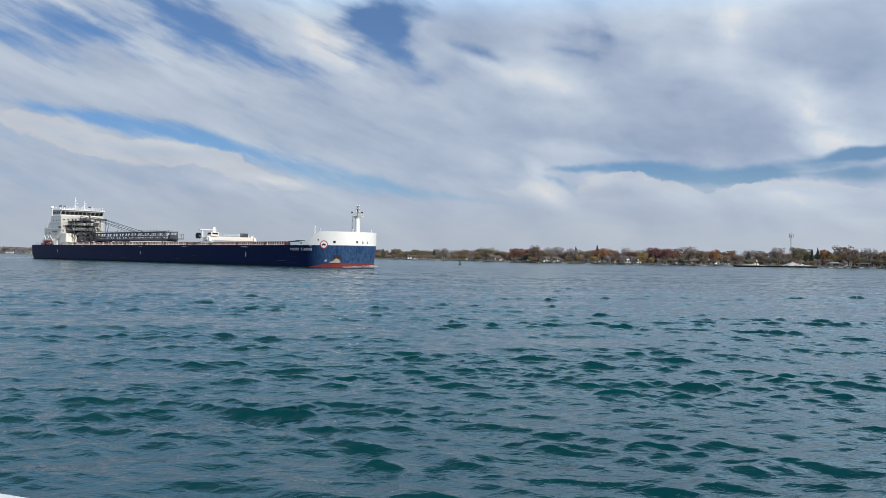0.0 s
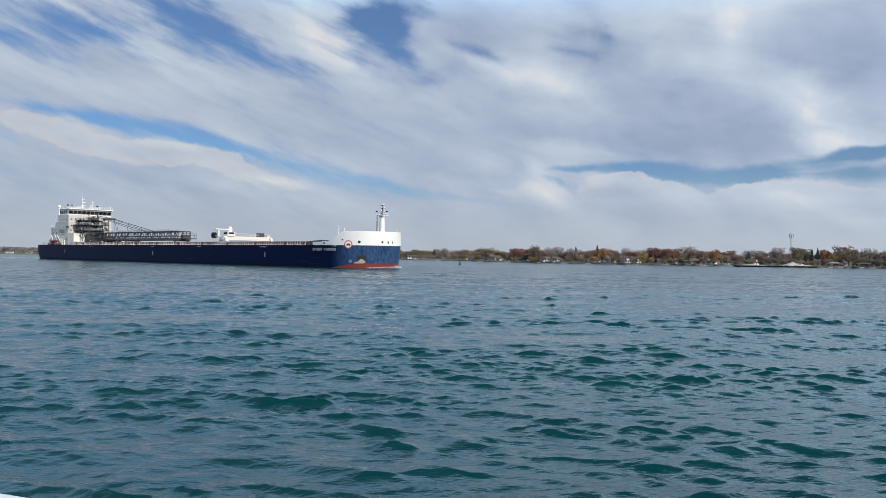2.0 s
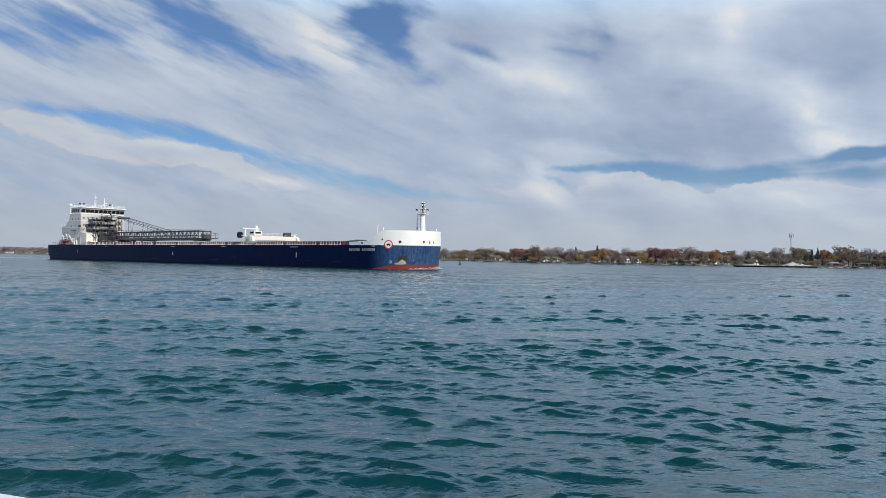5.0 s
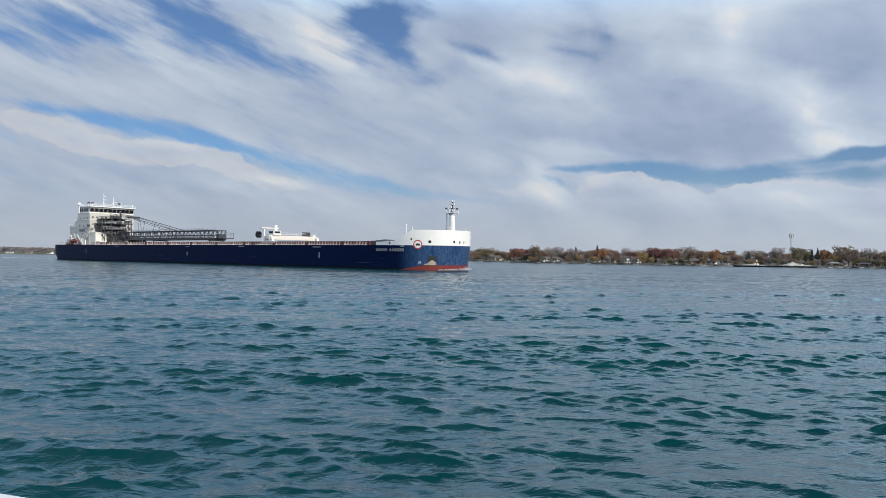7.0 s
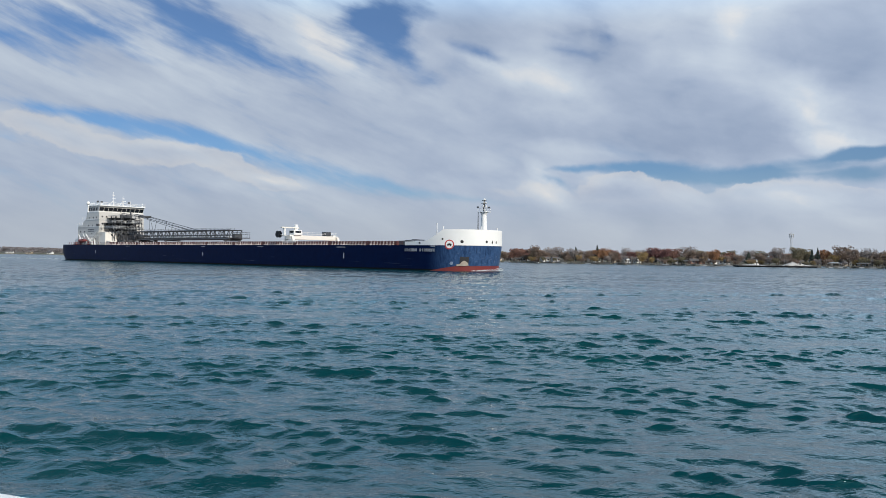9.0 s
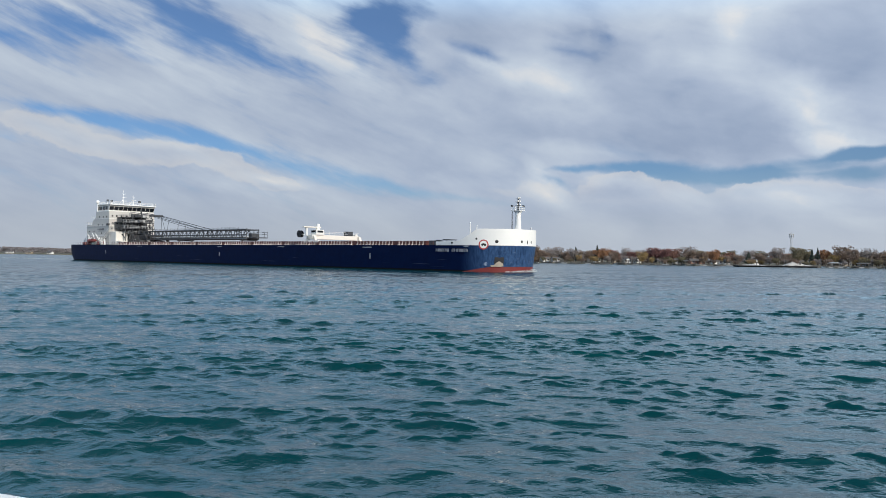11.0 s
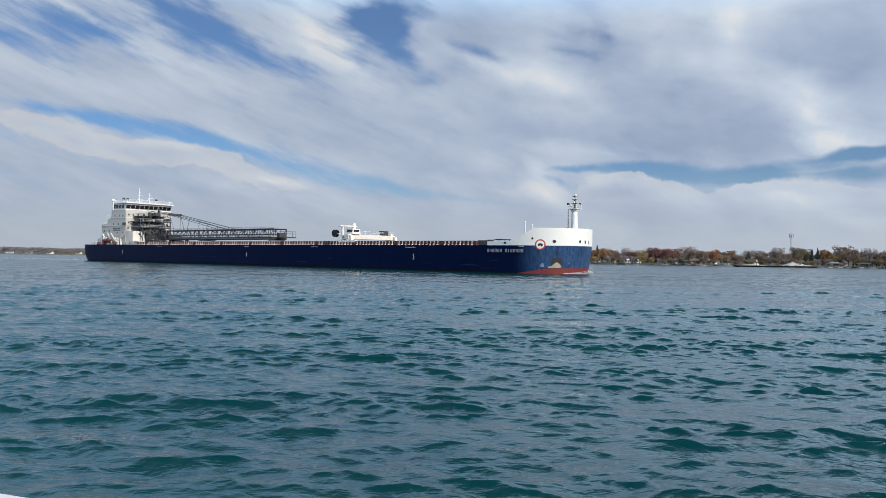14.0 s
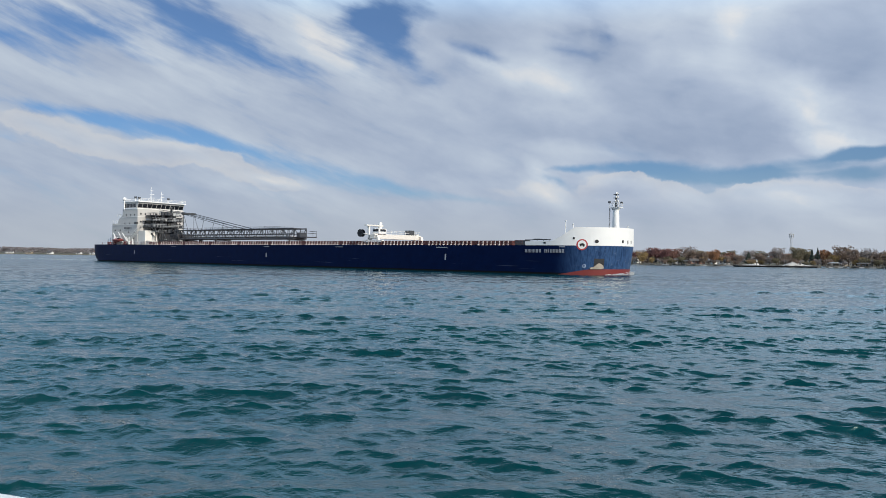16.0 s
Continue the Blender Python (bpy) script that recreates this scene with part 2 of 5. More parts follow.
def hull_material():
    """Navy paint with streaky sunlight painted in round the bow and long scrapes low on the side."""
    m = bpy.data.materials.new("navy_hull_paint")
    m.use_nodes = True
    g = Graph(m.node_tree)
    b = m.node_tree.nodes["Principled BSDF"]
    co = g.node("ShaderNodeTexCoord", out=3)
    sep = m.node_tree.nodes.new("ShaderNodeSeparateXYZ")
    m.node_tree.links.new(co, sep.inputs[0])
    x, y, z = sep.outputs
    base = g.ramp(g.noise(co, 0.5, 5, 0.6), [(0.25, (0.0004, 0.0048, 0.029)), (0.75, (0.0008, 0.0078, 0.042))])
    drips = g.noise(g.mapped(co, scale=(1.3, 1.3, 0.3)), 1.6, 5, 0.7)
    # lighter blue stands in for sunlight on the curve of the bow
    bow_sunlit = g.math("MULTIPLY", g.span(x, -13.0, -5.0), g.span(drips, 0.10, 0.75))
    base = g.mix(g.math("MULTIPLY", bow_sunlit, 0.9), base, (0.048, 0.105, 0.225))
    patch = g.noise(g.mapped(co, scale=(0.9, 0.9, 1.6)), 1.2, 6, 0.75)
    worn = g.math("MULTIPLY", g.math("MULTIPLY", g.span(patch, 0.58, 0.70), g.span(x, -8.0, -2.5)), g.span(z, 6.4, 2.6, 0.35, 1.0))
    base = g.mix(g.math("MULTIPLY", worn, 0.6), base, (0.42, 0.46, 0.52))
    lines = g.noise(g.mapped(co, scale=(0.05, 0.05, 2.2)), 1.5, 4, 0.6)
    scrape = g.math("MULTIPLY", g.span(lines, 0.64, 0.70), g.math("MULTIPLY", g.span(z, 0.8, 1.6), g.span(z, 3.4, 2.4)))
    base = g.mix(g.math("MULTIPLY", scrape, 0.35), base, (0.16, 0.18, 0.24))
    m.node_tree.links.new(base, b.inputs["Base Color"])
    b.inputs["Roughness"].default_value = 0.42
    b.inputs["Specular IOR Level"].default_value = 0.05
    plates = g.noise(g.mapped(co, scale=(0.4, 0.4, 0.6)), 0.8, 2, 0.5)
    m.node_tree.links.new(g.node("ShaderNodeBump", {"Strength": 0.25, "Distance": 0.08, "Height": plates}), b.inputs["Normal"])
    return m


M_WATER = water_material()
M_HULL = hull_material()
M_WHITE = material("white_ship_paint", (0.76, 0.76, 0.74), 0.5, grain=0.03, scale=1.2, dirt=(0.62, 0.58, 0.52), dirt_at=0.70)
M_HOUSE = material("weathered_white_house_paint", (0.50, 0.485, 0.46), 0.55, grain=0.06, scale=1.0, dirt=(0.42, 0.38, 0.33), dirt_at=0.66)
M_RED = material("red_bottom_paint", (0.17, 0.025, 0.022), 0.5, grain=0.18, scale=1.0, dirt=(0.12, 0.04, 0.035), dirt_at=0.6)
M_DECKRED = material("red_oxide_deck_paint", (0.11, 0.034, 0.03), 0.65, grain=0.2, scale=1.5)
M_STEEL = material("dark_grey_steel", (0.05, 0.054, 0.06), 0.5, grain=0.2, scale=1.5)
M_DARK = material("near_black_steel", (0.022, 0.022, 0.025), 0.6, grain=0.25, scale=1.5)
# darker copy of the deck red, with the coaming's shade in its colour
M_COAMING = material("shaded_red_oxide_paint", (0.075, 0.022, 0.02), 0.7, grain=0.25, scale=1.5)
M_GLASS = material("dark_window_glass", (0.012, 0.015, 0.02), 0.08, grain=0.05)
M_BLACK = material("black_rubber_paint", (0.015, 0.015, 0.017), 0.6)
M_BOOT = material("black_bottom_paint", (0.008, 0.008, 0.010), 0.7, spec=0.05)
M_ORANGE = material("orange_red_paint", (0.23, 0.055, 0.045), 0.5)
M_SCUFF = material("scuffed_bare_paint", (0.26, 0.33, 0.45), 0.55, grain=0.35, scale=2.0)
M_SIGNRED = material("red_sign_paint", (0.42, 0.05, 0.05), 0.5)
M_ANCHOR = material("rust_streaked_anchor_steel", (0.38, 0.33, 0.27), 0.8, grain=0.3, scale=2.0)
M_LETTER = material("white_lettering", (0.27, 0.29, 0.33), 0.6, grain=0.25, scale=3.0)
M_STAY = material("pale_coaming_stay", (0.60, 0.54, 0.52), 0.6, grain=0.2, scale=2.0, spread=0.35)
M_GALV = material("pale_galvanised_steel", (0.42, 0.43, 0.43), 0.5, grain=0.2, scale=1.5)
M_CREAM = material("cream_white_paint", (0.71, 0.685, 0.63), 0.5, grain=0.05, scale=1.5)
M_FOAM = material("white_foam", (0.60, 0.65, 0.67), 0.9, grain=0.15, scale=4, bump=0.05)
M_LAND = material("dull_autumn_grass", (0.125, 0.115, 0.075), 0.95, grain=0.3, scale=0.2)
# stone colour lowered to paint the docks' shadow line along the bank
M_STONE = material("shade_darkened_seawall_stone", (0.13, 0.125, 0.115), 0.9, grain=0.3, scale=0.8, bump=0.05)


def part(name, bm, mat, parent=None, label="", smooth=False):
    """Links a bmesh as one mesh object under a thing."""
    me = bpy.data.meshes.new(name)
    bmesh.ops.recalc_face_normals(bm, faces=bm.faces)
    bm.to_mesh(me)
    bm.free()
    me.materials.append(mat)
    if smooth:
        me.polygons.foreach_set("use_smooth", [True] * len(me.polygons))
        me.set_sharp_from_angle(angle=radians(40))
    ob = new(name, me)
    ob.parent = parent
    return tagged(ob, label=label)


def box(bm, x0, x1, y0, y1, z0, z1, bevel=0.0):
    vs = [bm.verts.new((x, y, z)) for z in (z0, z1) for x, y in ((x0, y0), (x1, y0), (x1, y1), (x0, y1))]
    fs = [bm.faces.new([vs[i] for i in f]) for f in ((3, 2, 1, 0), (4, 5, 6, 7), (0, 1, 5, 4), (1, 2, 6, 5), (2, 3, 7, 6), (3, 0, 4, 7))]
    if bevel:
        bmesh.ops.bevel(bm, geom=list({e for f in fs for e in f.edges}), offset=bevel, segments=2, affect="EDGES", profile=0.5)
    return bm


def bar(bm, p, q, r, sides=6, r2=None):
    """A round bar or tapered post from p to q."""
    p, q = Vector(p), Vector(q)
    turn = (q - p).to_track_quat("Z", "Y").to_matrix()
    rings = []
    for c, rad in ((p, r), (q, r if r2 is None else r2)):
        rings.append([bm.verts.new(c + turn @ Vector((rad * math.cos(a), rad * math.sin(a), 0))) for a in (2 * math.pi * i / sides for i in range(sides))])
    for i in range(sides):
        bm.faces.new((rings[0][i], rings[0][(i + 1) % sides], rings[1][(i + 1) % sides], rings[1][i]))
    bm.faces.new(rings[0][::-1])
    bm.faces.new(rings[1])
    return bm


def prism(bm, outline, axis, a, b):
    """Extrudes a closed outline of pairs between a and b along axis (0 x, 1 y, 2 z)."""
    def put(u, v, w):
        c = [u, v]
        c.insert(axis, w)
        return bm.verts.new(c)
    lo, hi = [put(u, v, a) for u, v in outline], [put(u, v, b) for u, v in outline]
    n = len(outline)
    for i in range(n):
        bm.faces.new((lo[i], lo[(i + 1) % n], hi[(i + 1) % n], hi[i]))
    bm.faces.new(lo[::-1])
    bm.faces.new(hi)
    return bm


def thing(name, label, category, group="", at=None):
    ob = new(name)
    if at is not None:
        ob.matrix_basis = at
    return tagged(ob, label, category, group)


# ---- water ----
def make_water():
    rng = np.random.default_rng(4)
    near = np.arange(-14.0, -2.0, 0.6)
    mid = np.arange(-2.0, 24.0, 0.064)
    far, step, y = [], 0.064, 24.0
    while y < 4800:
        far.append(y)
        step = max(step * 1.006, 0.0055 * (y - 13)) if y < 260 else step * 1.035
        y += step
    ys = np.concatenate([near, mid, far])
    us = np.linspace(-1, 1, 860)
    half = np.maximum(ys + 14, 5) * 0.64 + 3
    X = us[None, :] * half[:, None]
    Y = np.repeat(ys[:, None], len(us), 1)
    gap = np.maximum(np.gradient(ys), 0.3 * 2 * half / len(us))[:, None]
    Z, DX, DY = np.zeros_like(X), np.zeros_like(X), np.zeros_like(X)
    groups = np.zeros_like(X)
    for i in range(14):    # gusts and wave groups
        a, k = rng.normal(radians(88), 0.25), 2 * math.pi / (4.0 * 12.0 ** (i / 13.0))
        groups += np.sin(k * (X * math.cos(a) * 0.7 + Y * math.sin(a)) + rng.uniform(0, 2 * math.pi)) * np.sin(0.3 * k * X + rng.uniform(0, 6)) / math.sqrt(14 / 4)
    groups = np.clip(1 + 0.30 * groups, 0.3, 1.9)
    waves = 108
    for i in range(waves):
        lam = 0.16 * (19.0 ** (i / 95.0)) * rng.uniform(0.93, 1.07)
        a = radians(84) + rng.normal(0, 0.42 if lam < 2.0 else 0.25)
        k = 2 * math.pi / lam
        slope = 0.038 if lam < 0.4 else 0.049 if lam < 1.7 else 0.021 if lam < 3.0 else 0.014
        amp = slope / k * np.clip((lam / gap - 0.9) / 1.2, 0, 1)
        c, s = rng.uniform(0.06, 0.16, 2) * k
        patch = np.sin(X * c + rng.uniform(0, 6) + 0.7 * np.sin(Y * s * 0.6)) * np.sin(Y * s + rng.uniform(0, 6) + 0.7 * np.sin(X * c * 0.7))
        amp = amp * (0.6 + 1.15 * np.clip(patch, 0, 1) ** 1.2) * groups
        ph = k * (X * math.cos(a) + Y * math.sin(a)) + rng.uniform(0, 2 * math.pi)
        Z += amp * np.cos(ph)
        DX -= 1.05 * amp * math.cos(a) * np.sin(ph)
        DY -= 1.05 * amp * math.sin(a) * np.sin(ph)
    co = np.stack([X + DX, Y + DY, Z], -1).reshape(-1, 3)
    r, c = len(ys), len(us)
    idx = np.arange(r * c).reshape(r, c)
    quads = np.stack([idx[:-1, :-1], idx[:-1, 1:], idx[1:, 1:], idx[1:, :-1]], -1).reshape(-1, 4)
    me = bpy.data.meshes.new("water")
    me.vertices.add(len(co))
    me.vertices.foreach_set("co", co.ravel())
    me.loops.add(quads.size)
    me.loops.foreach_set("vertex_index", quads.ravel())
    me.polygons.add(len(quads))
    me.polygons.foreach_set("loop_start", np.arange(0, quads.size, 4))
    me.polygons.foreach_set("use_smooth", np.ones(len(quads), bool))
    me.update(calc_edges=True)
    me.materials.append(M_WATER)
    return tagged(new("water", me), "choppy blue-green river water with short wind waves", "water", kind="structure")


water = make_water()
# ---- the ship: x forward from the stem, y to port, z up from the waterline ----
HALF, DECK, LENGTH = 11.88, 6.5, 225.5
ship = thing("cargo_ship", "long navy-blue bulk carrier with white bow and aft house, under way", "ship")


def hull_plan():
    """Starboard half of the deck line from the stem aft: x, half breadth, how much it is bow, how much stern."""
    rows = []
    for i in range(29):
        a = radians(90 * i / 28)
        rows.append((-15 + 15 * math.cos(a) ** 0.9 if i < 28 else -15.0, HALF * math.sin(a) ** 0.9, math.cos(a), 0.0))
    rows += [(-15 - (LENGTH - 25) * i / 40, HALF, 0.0, 0.0) for i in range(1, 41)]
    for i in range(1, 13):
        a = radians(90 * i / 12)
        rows.append((-LENGTH + 10 - 10 * math.sin(a) ** 0.8, HALF * max(math.cos(a), 0) ** 0.55, 0.0, math.sin(a)))
    return rows


PLAN = hull_plan()


def hull_at(row, z, out=0.0):
    """The hull's starboard surface at height z, moved out by some metres."""
    x, b, bow, stern = row
    d = max(DECK - z, 0.0)
    x = x - bow * (0.16 * d) + stern * 0.13 * max(d - 2.4, 0.0) ** 2
    b = b * (1 - 0.004 * d * bow) * (1 - stern * 0.012 * max(d - 2.4, 0.0) ** 2)
    return Vector((x + out * bow - out * stern, -(b + out * (1 - 0.7 * stern)), z))


def hull_strip(rows, low, high, out, steps=1):
    """A skin strip round the bow between two height functions of x, 15 cm thick."""
    bm = bmesh.new()
    around = [(r, 1) for r in reversed(rows[1:])] + [(r, -1) for r in rows]
    vs = []
    for row, side in around:
        z0, z1 = low(row[0]), high(row[0])
        line = [hull_at(row, z0 + (z1 - z0) * k / steps, out) for k in range(steps + 1)] + [hull_at(row, z1, out - 0.15), hull_at(row, z0, out - 0.15)]
        vs.append([bm.verts.new((p.x, p.y * side, p.z)) for p in line])
    n = steps + 3
    for a, b in zip(vs, vs[1:]):
        for k in range(n):
            bm.faces.new((a[k], a[(k + 1) % n], b[(k + 1) % n], b[k]))
    bm.faces.new(vs[0])
    bm.faces.new(vs[-1][::-1])
    return bm


def bulwark_top(x):
    if x > -8.0:
        return 10.55
    if x > -13.0:
        return 7.55 + 3.0 * ((x + 13.0) / 5.0) ** 1.25
    return 7.45 if x > -20.0 else 7.4


def red_top(x):
    return max(min(1.3, 0.10 + 1.2 * (x + 11.0) / 6.5), -0.6)


def build_hull():
    bm = bmesh.new()
    levels = (-3.0, -1.0, 0.0, 1.0, 2.0, 3.2, 4.4, 5.4, DECK)
    ring = []
    for z in levels:
        star = [hull_at(r, z) for r in PLAN]
        loop = star + [Vector((p.x, -p.y, p.z)) for p in star[-2:0:-1]]
        ring.append([bm.verts.new(p) for p in loop])
    n = len(ring[0])
    for a, b in zip(ring, ring[1:]):
        for i in range(n):
            bm.faces.new((a[i], b[i], b[(i + 1) % n], a[(i + 1) % n]))
    bm.faces.new(ring[0])
    bm.faces.new(ring[-1][::-1])
    part("hull", bm, M_HULL, ship, "navy-blue painted steel hull, scuffed near the bow", smooth=True)
    bow_rows = [r for r in PLAN if r[0] > -20.5]
    part("bow_bulwark", hull_strip(bow_rows, lambda x: DECK - 0.02, bulwark_top, 0.03, 3), M_WHITE, ship, "tall white bow bulwark sloping down aft", smooth=True)
    part("waterline_band", hull_strip(PLAN, lambda x: -1.0, lambda x: 0.42, 0.015, 2), M_BOOT, ship, "black band along the waterline", smooth=True)
    part("boot_top", hull_strip([r for r in PLAN if r[0] > -17], lambda x: -1.0, red_top, 0.03, 2), M_RED, ship, "red bottom paint at the forefoot", smooth=True)


build_hull()



def piece(name, me, parent, m):
    """One of many alike pieces, on shared mesh data."""
    ob = new(name, me)
    ob.parent = parent
    ob.matrix_basis = m
    return ob


def shared(bm, name, mat):
    me = bpy.data.meshes.new(name)
    bmesh.ops.recalc_face_normals(bm, faces=bm.faces)
    bm.to_mesh(me)
    bm.free()
    me.materials.append(mat)
    return me


def bow_row(deg):
    a = radians(deg)
    c, s = max(math.cos(a), 0.0), math.sin(a)
    return (-15 + 15 * c ** 0.9, math.copysign(HALF * abs(s) ** 0.9, s), c, 0.0)


def bow_point(deg, z, out):
    """A place on the bow, deg round from the stem to starboard."""
    here, ahead = hull_at(bow_row(deg), z), hull_at(bow_row(deg - 1.0), z)
    along = (here - ahead).normalized()
    normal = Vector((0, 0, 1)).cross(along)
    return here, along, normal, here + normal * out


def bow_patch(pairs, deg, z, out, thick=0.05):
    """A thin plate with an outline of (along, up) metres, curved onto the bow."""
    bm = bmesh.new()
    size = (hull_at(bow_row(deg - 2), z) - hull_at(bow_row(deg + 2), z)).length / 4
    lo, hi = [], []
    for u, v in pairs:
        here, along, normal, p = bow_point(deg + u / size, z + v, out)
        lo.append(bm.verts.new(here - normal * thick))
        hi.append(bm.verts.new(p))
    here, along, normal, p = bow_point(deg + sum(u for u, v in pairs) / len(pairs) / size, z + sum(v for u, v in pairs) / len(pairs), out)
    mid = bm.verts.new(p)
    n = len(pairs)
    for i in range(n):
        bm.faces.new((hi[i], hi[(i + 1) % n], mid))
        bm.faces.new((lo[i], lo[(i + 1) % n], hi[(i + 1) % n], hi[i]))
    return bm


def oval(a, b, n=20):
    return [(a * math.cos(2 * math.pi * i / n), b * math.sin(2 * math.pi * i / n)) for i in range(n)]


def build_bow_fittings():
    for deg, z, a, b in ((65, 8.08, 0.24, 0.26), (43.5, 7.43, 0.42, 0.38), (11.5, 7.5, 0.34, 0.36), (2.5, 7.4, 0.22, 0.45), (-4.0, 7.45, 0.18, 0.40)):
        rim = part("fairlead", bow_patch(oval(a + 0.09, b + 0.09), deg, z, 0.07), M_WHITE, ship)
        # flat black plate paints the darkness inside the opening
        part("opening", bow_patch(oval(a, b), deg, z, 0.10), M_BLACK, rim, "black plate for the dark inside of a mooring opening")
    badge = part("bow_badge", bow_patch(oval(1.22, 1.22, 32), 57.5, 6.68, 0.08), M_SIGNRED, ship, "round white badge with a red ring")
    part("badge_disc", bow_patch(oval(0.93, 0.93, 32), 57.5, 6.68, 0.11), M_WHITE, badge, "white disc")
    part("badge_shape", bow_patch([(-0.6, -0.02), (-0.42, 0.22), (0.05, 0.32), (0.4, 0.2), (0.62, 0.05), (0.45, -0.1), (0.5, -0.4), (0.25, -0.35), (0.1, -0.12), (-0.2, -0.15), (-0.3, -0.45), (-0.5, -0.4)], 57.5, 6.68, 0.14), M_BLACK, badge, "plain dark shape")
    # no recess is cut: a black plate stands for the pocket's shade
    pocket = part("anchor_pocket", bow_patch([(-1.15, -1.0), (1.15, -1.0), (1.15, 0.95), (-1.15, 0.95)], 39.0, 2.7, 0.05), M_BLACK, ship, "black plate for the shaded anchor pocket")
    part("anchor", bow_patch([(-1.3, -1.0), (-0.9, -0.35), (-0.1, 0.1), (0.35, -0.1), (1.0, -0.75), (1.9, -0.95), (1.7, -1.25), (-0.6, -1.25)], 39.5, 2.55, 0.28), M_ANCHOR, pocket, "rusty pale anchor at the pocket's lip")
    part("thruster_mark", bow_patch(oval(0.42, 0.42, 16), 54, 1.95, 0.05), M_SCUFF, ship, "small round thruster mark")
    part("mark_field", bow_patch(oval(0.31, 0.31, 16), 54, 1.95, 0.07), M_HULL, ship)
    for pairs in ([(-0.3, -0.05), (0.3, -0.05), (0.3, 0.05), (-0.3, 0.05)], [(-0.05, -0.3), (0.05, -0.3), (0.05, 0.3), (-0.05, 0.3)]):
        part("mark_bar", bow_patch(pairs, 54, 1.95, 0.09), M_SCUFF, ship)
    # ship's name, as plain letter-size bars on both sides
    for side in (1, -1):
        x = -20.0
        for k in range(14):
            if k != 6:
                bm = bmesh.new()
                for a, b in ((0.0, 0.17), (0.33, 0.50)) if k != 8 else ((0.12, 0.30),):
                    box(bm, x + a, x + b, -side * (HALF + 0.035), -side * (HALF - 0.1), 4.86, 5.62)
                part("name_letter", bm, M_LETTER, ship)
            x += 0.73
    for x0, x1, z0, z1 in ((-11.2, -9.9, 6.08, 6.4), (-43.3, -42.95, 2.75, 4.3), (-113.0, -112.6, 2.8, 4.0), (-189.6, -189.3, 3.0, 4.4), (-114.0, -111.5, 5.86, 6.02), (-82.5, -79.5, 5.86, 6.02), (-46.0, -42.5, 5.8, 6.02), (-165.0, -162.0, 5.86, 6.02)):
        for side in (1, -1):
            bm = bmesh.new()
            box(bm, x0, x1, -side * (HALF + 0.035), -side * (HALF - 0.1), z0, z1)
            part("hull_mark", bm, M_LETTER, ship)
    # foremast
    mast = part("foremast", bar(bmesh.new(), (-3.2, 0, DECK), (-3.2, 0, 15.0), 0.95, 16, 0.68), M_WHITE, ship, "stout white foremast with platforms and lamps", smooth=True)
    part("mast_cap", bar(bmesh.new(), (-3.2, 0, 14.7), (-3.2, 0, 15.3), 0.72, 16, 1.1), M_WHITE, mast, smooth=True)
    bm = bmesh.new()
    box(bm, -4.4, -2.0, -1.35, 1.35, 15.3, 15.42)
    part("platform", bm, M_WHITE, mast)
    bm = bmesh.new()
    for x, y in ((-4.3, -1.25), (-4.3, 1.25), (-2.1, -1.25), (-2.1, 1.25), (-3.2, -1.25), (-3.2, 1.25)):
        bar(bm, (x, y, 15.4), (x, y, 16.35), 0.05)
    for z in (15.9, 16.35):
        for p, q in (((-4.3, -1.25), (-2.1, -1.25)), ((-4.3, 1.25), (-2.1, 1.25)), ((-4.3, -1.25), (-4.3, 1.25)), ((-2.1, -1.25), (-2.1, 1.25))):
            bar(bm, (*p, z), (*q, z), 0.04)
    part("platform_rail", bm, M_WHITE, mast)
    part("topmast", bar(bmesh.new(), (-3.2, 0, 15.4), (-3.2, 0, 18.7), 0.28, 8, 0.16), M_STEEL, mast)
    for z, w in ((16.6, 0.75), (17.5, 0.55), (18.3, 0.42)):
        bm = bmesh.new()
        box(bm, -3.7, -2.7, -w, w, z, z + 0.09)
        part("lamp_bracket", bm, M_STEEL, mast)
        for y in (-w + 0.1, w - 0.1):
            part("mast_lamp", bar(bmesh.new(), (-3.0, y, z + 0.09), (-3.0, y, z + 0.5), 0.17, 8), M_WHITE, mast)
    for x, y in ((-4.2, -1.2), (-2.3, 1.1)):
        part("floodlight", box(bmesh.new(), x - 0.25, x + 0.25, y - 0.35, y + 0.1, 16.3, 16.75, 0.06), M_STEEL, mast)
    bm = bmesh.new()
    for y in (-1.1, -0.75):
        bar(bm, (-4.3, y - 0.15, 10.0), (-4.3, y, 15.3), 0.05)
    for i in range(14):
        bar(bm, (-4.3, -1.2, 10.2 + i * 0.36), (-4.3, -0.75, 10.2 + i * 0.36), 0.03)
    part("mast_ladder", bm, M_STEEL, mast)
    for x, y, z in ((-10.5, -10.3, 11.9), (-9.0, -9.6, 11.2), (-1.9, -3.0, 11.2), (-2.6, 5.2, 11.1)):
        post = part("bow_post", bar(bmesh.new(), (x, y, DECK), (x, y, z), 0.15, 8, 0.12), M_WHITE, ship)
        part("post_lamp", box(bmesh.new(), x - 0.16, x + 0.16, y - 0.16, y + 0.16, z - 0.05, z + 0.22, 0.05), M_WHITE, post)


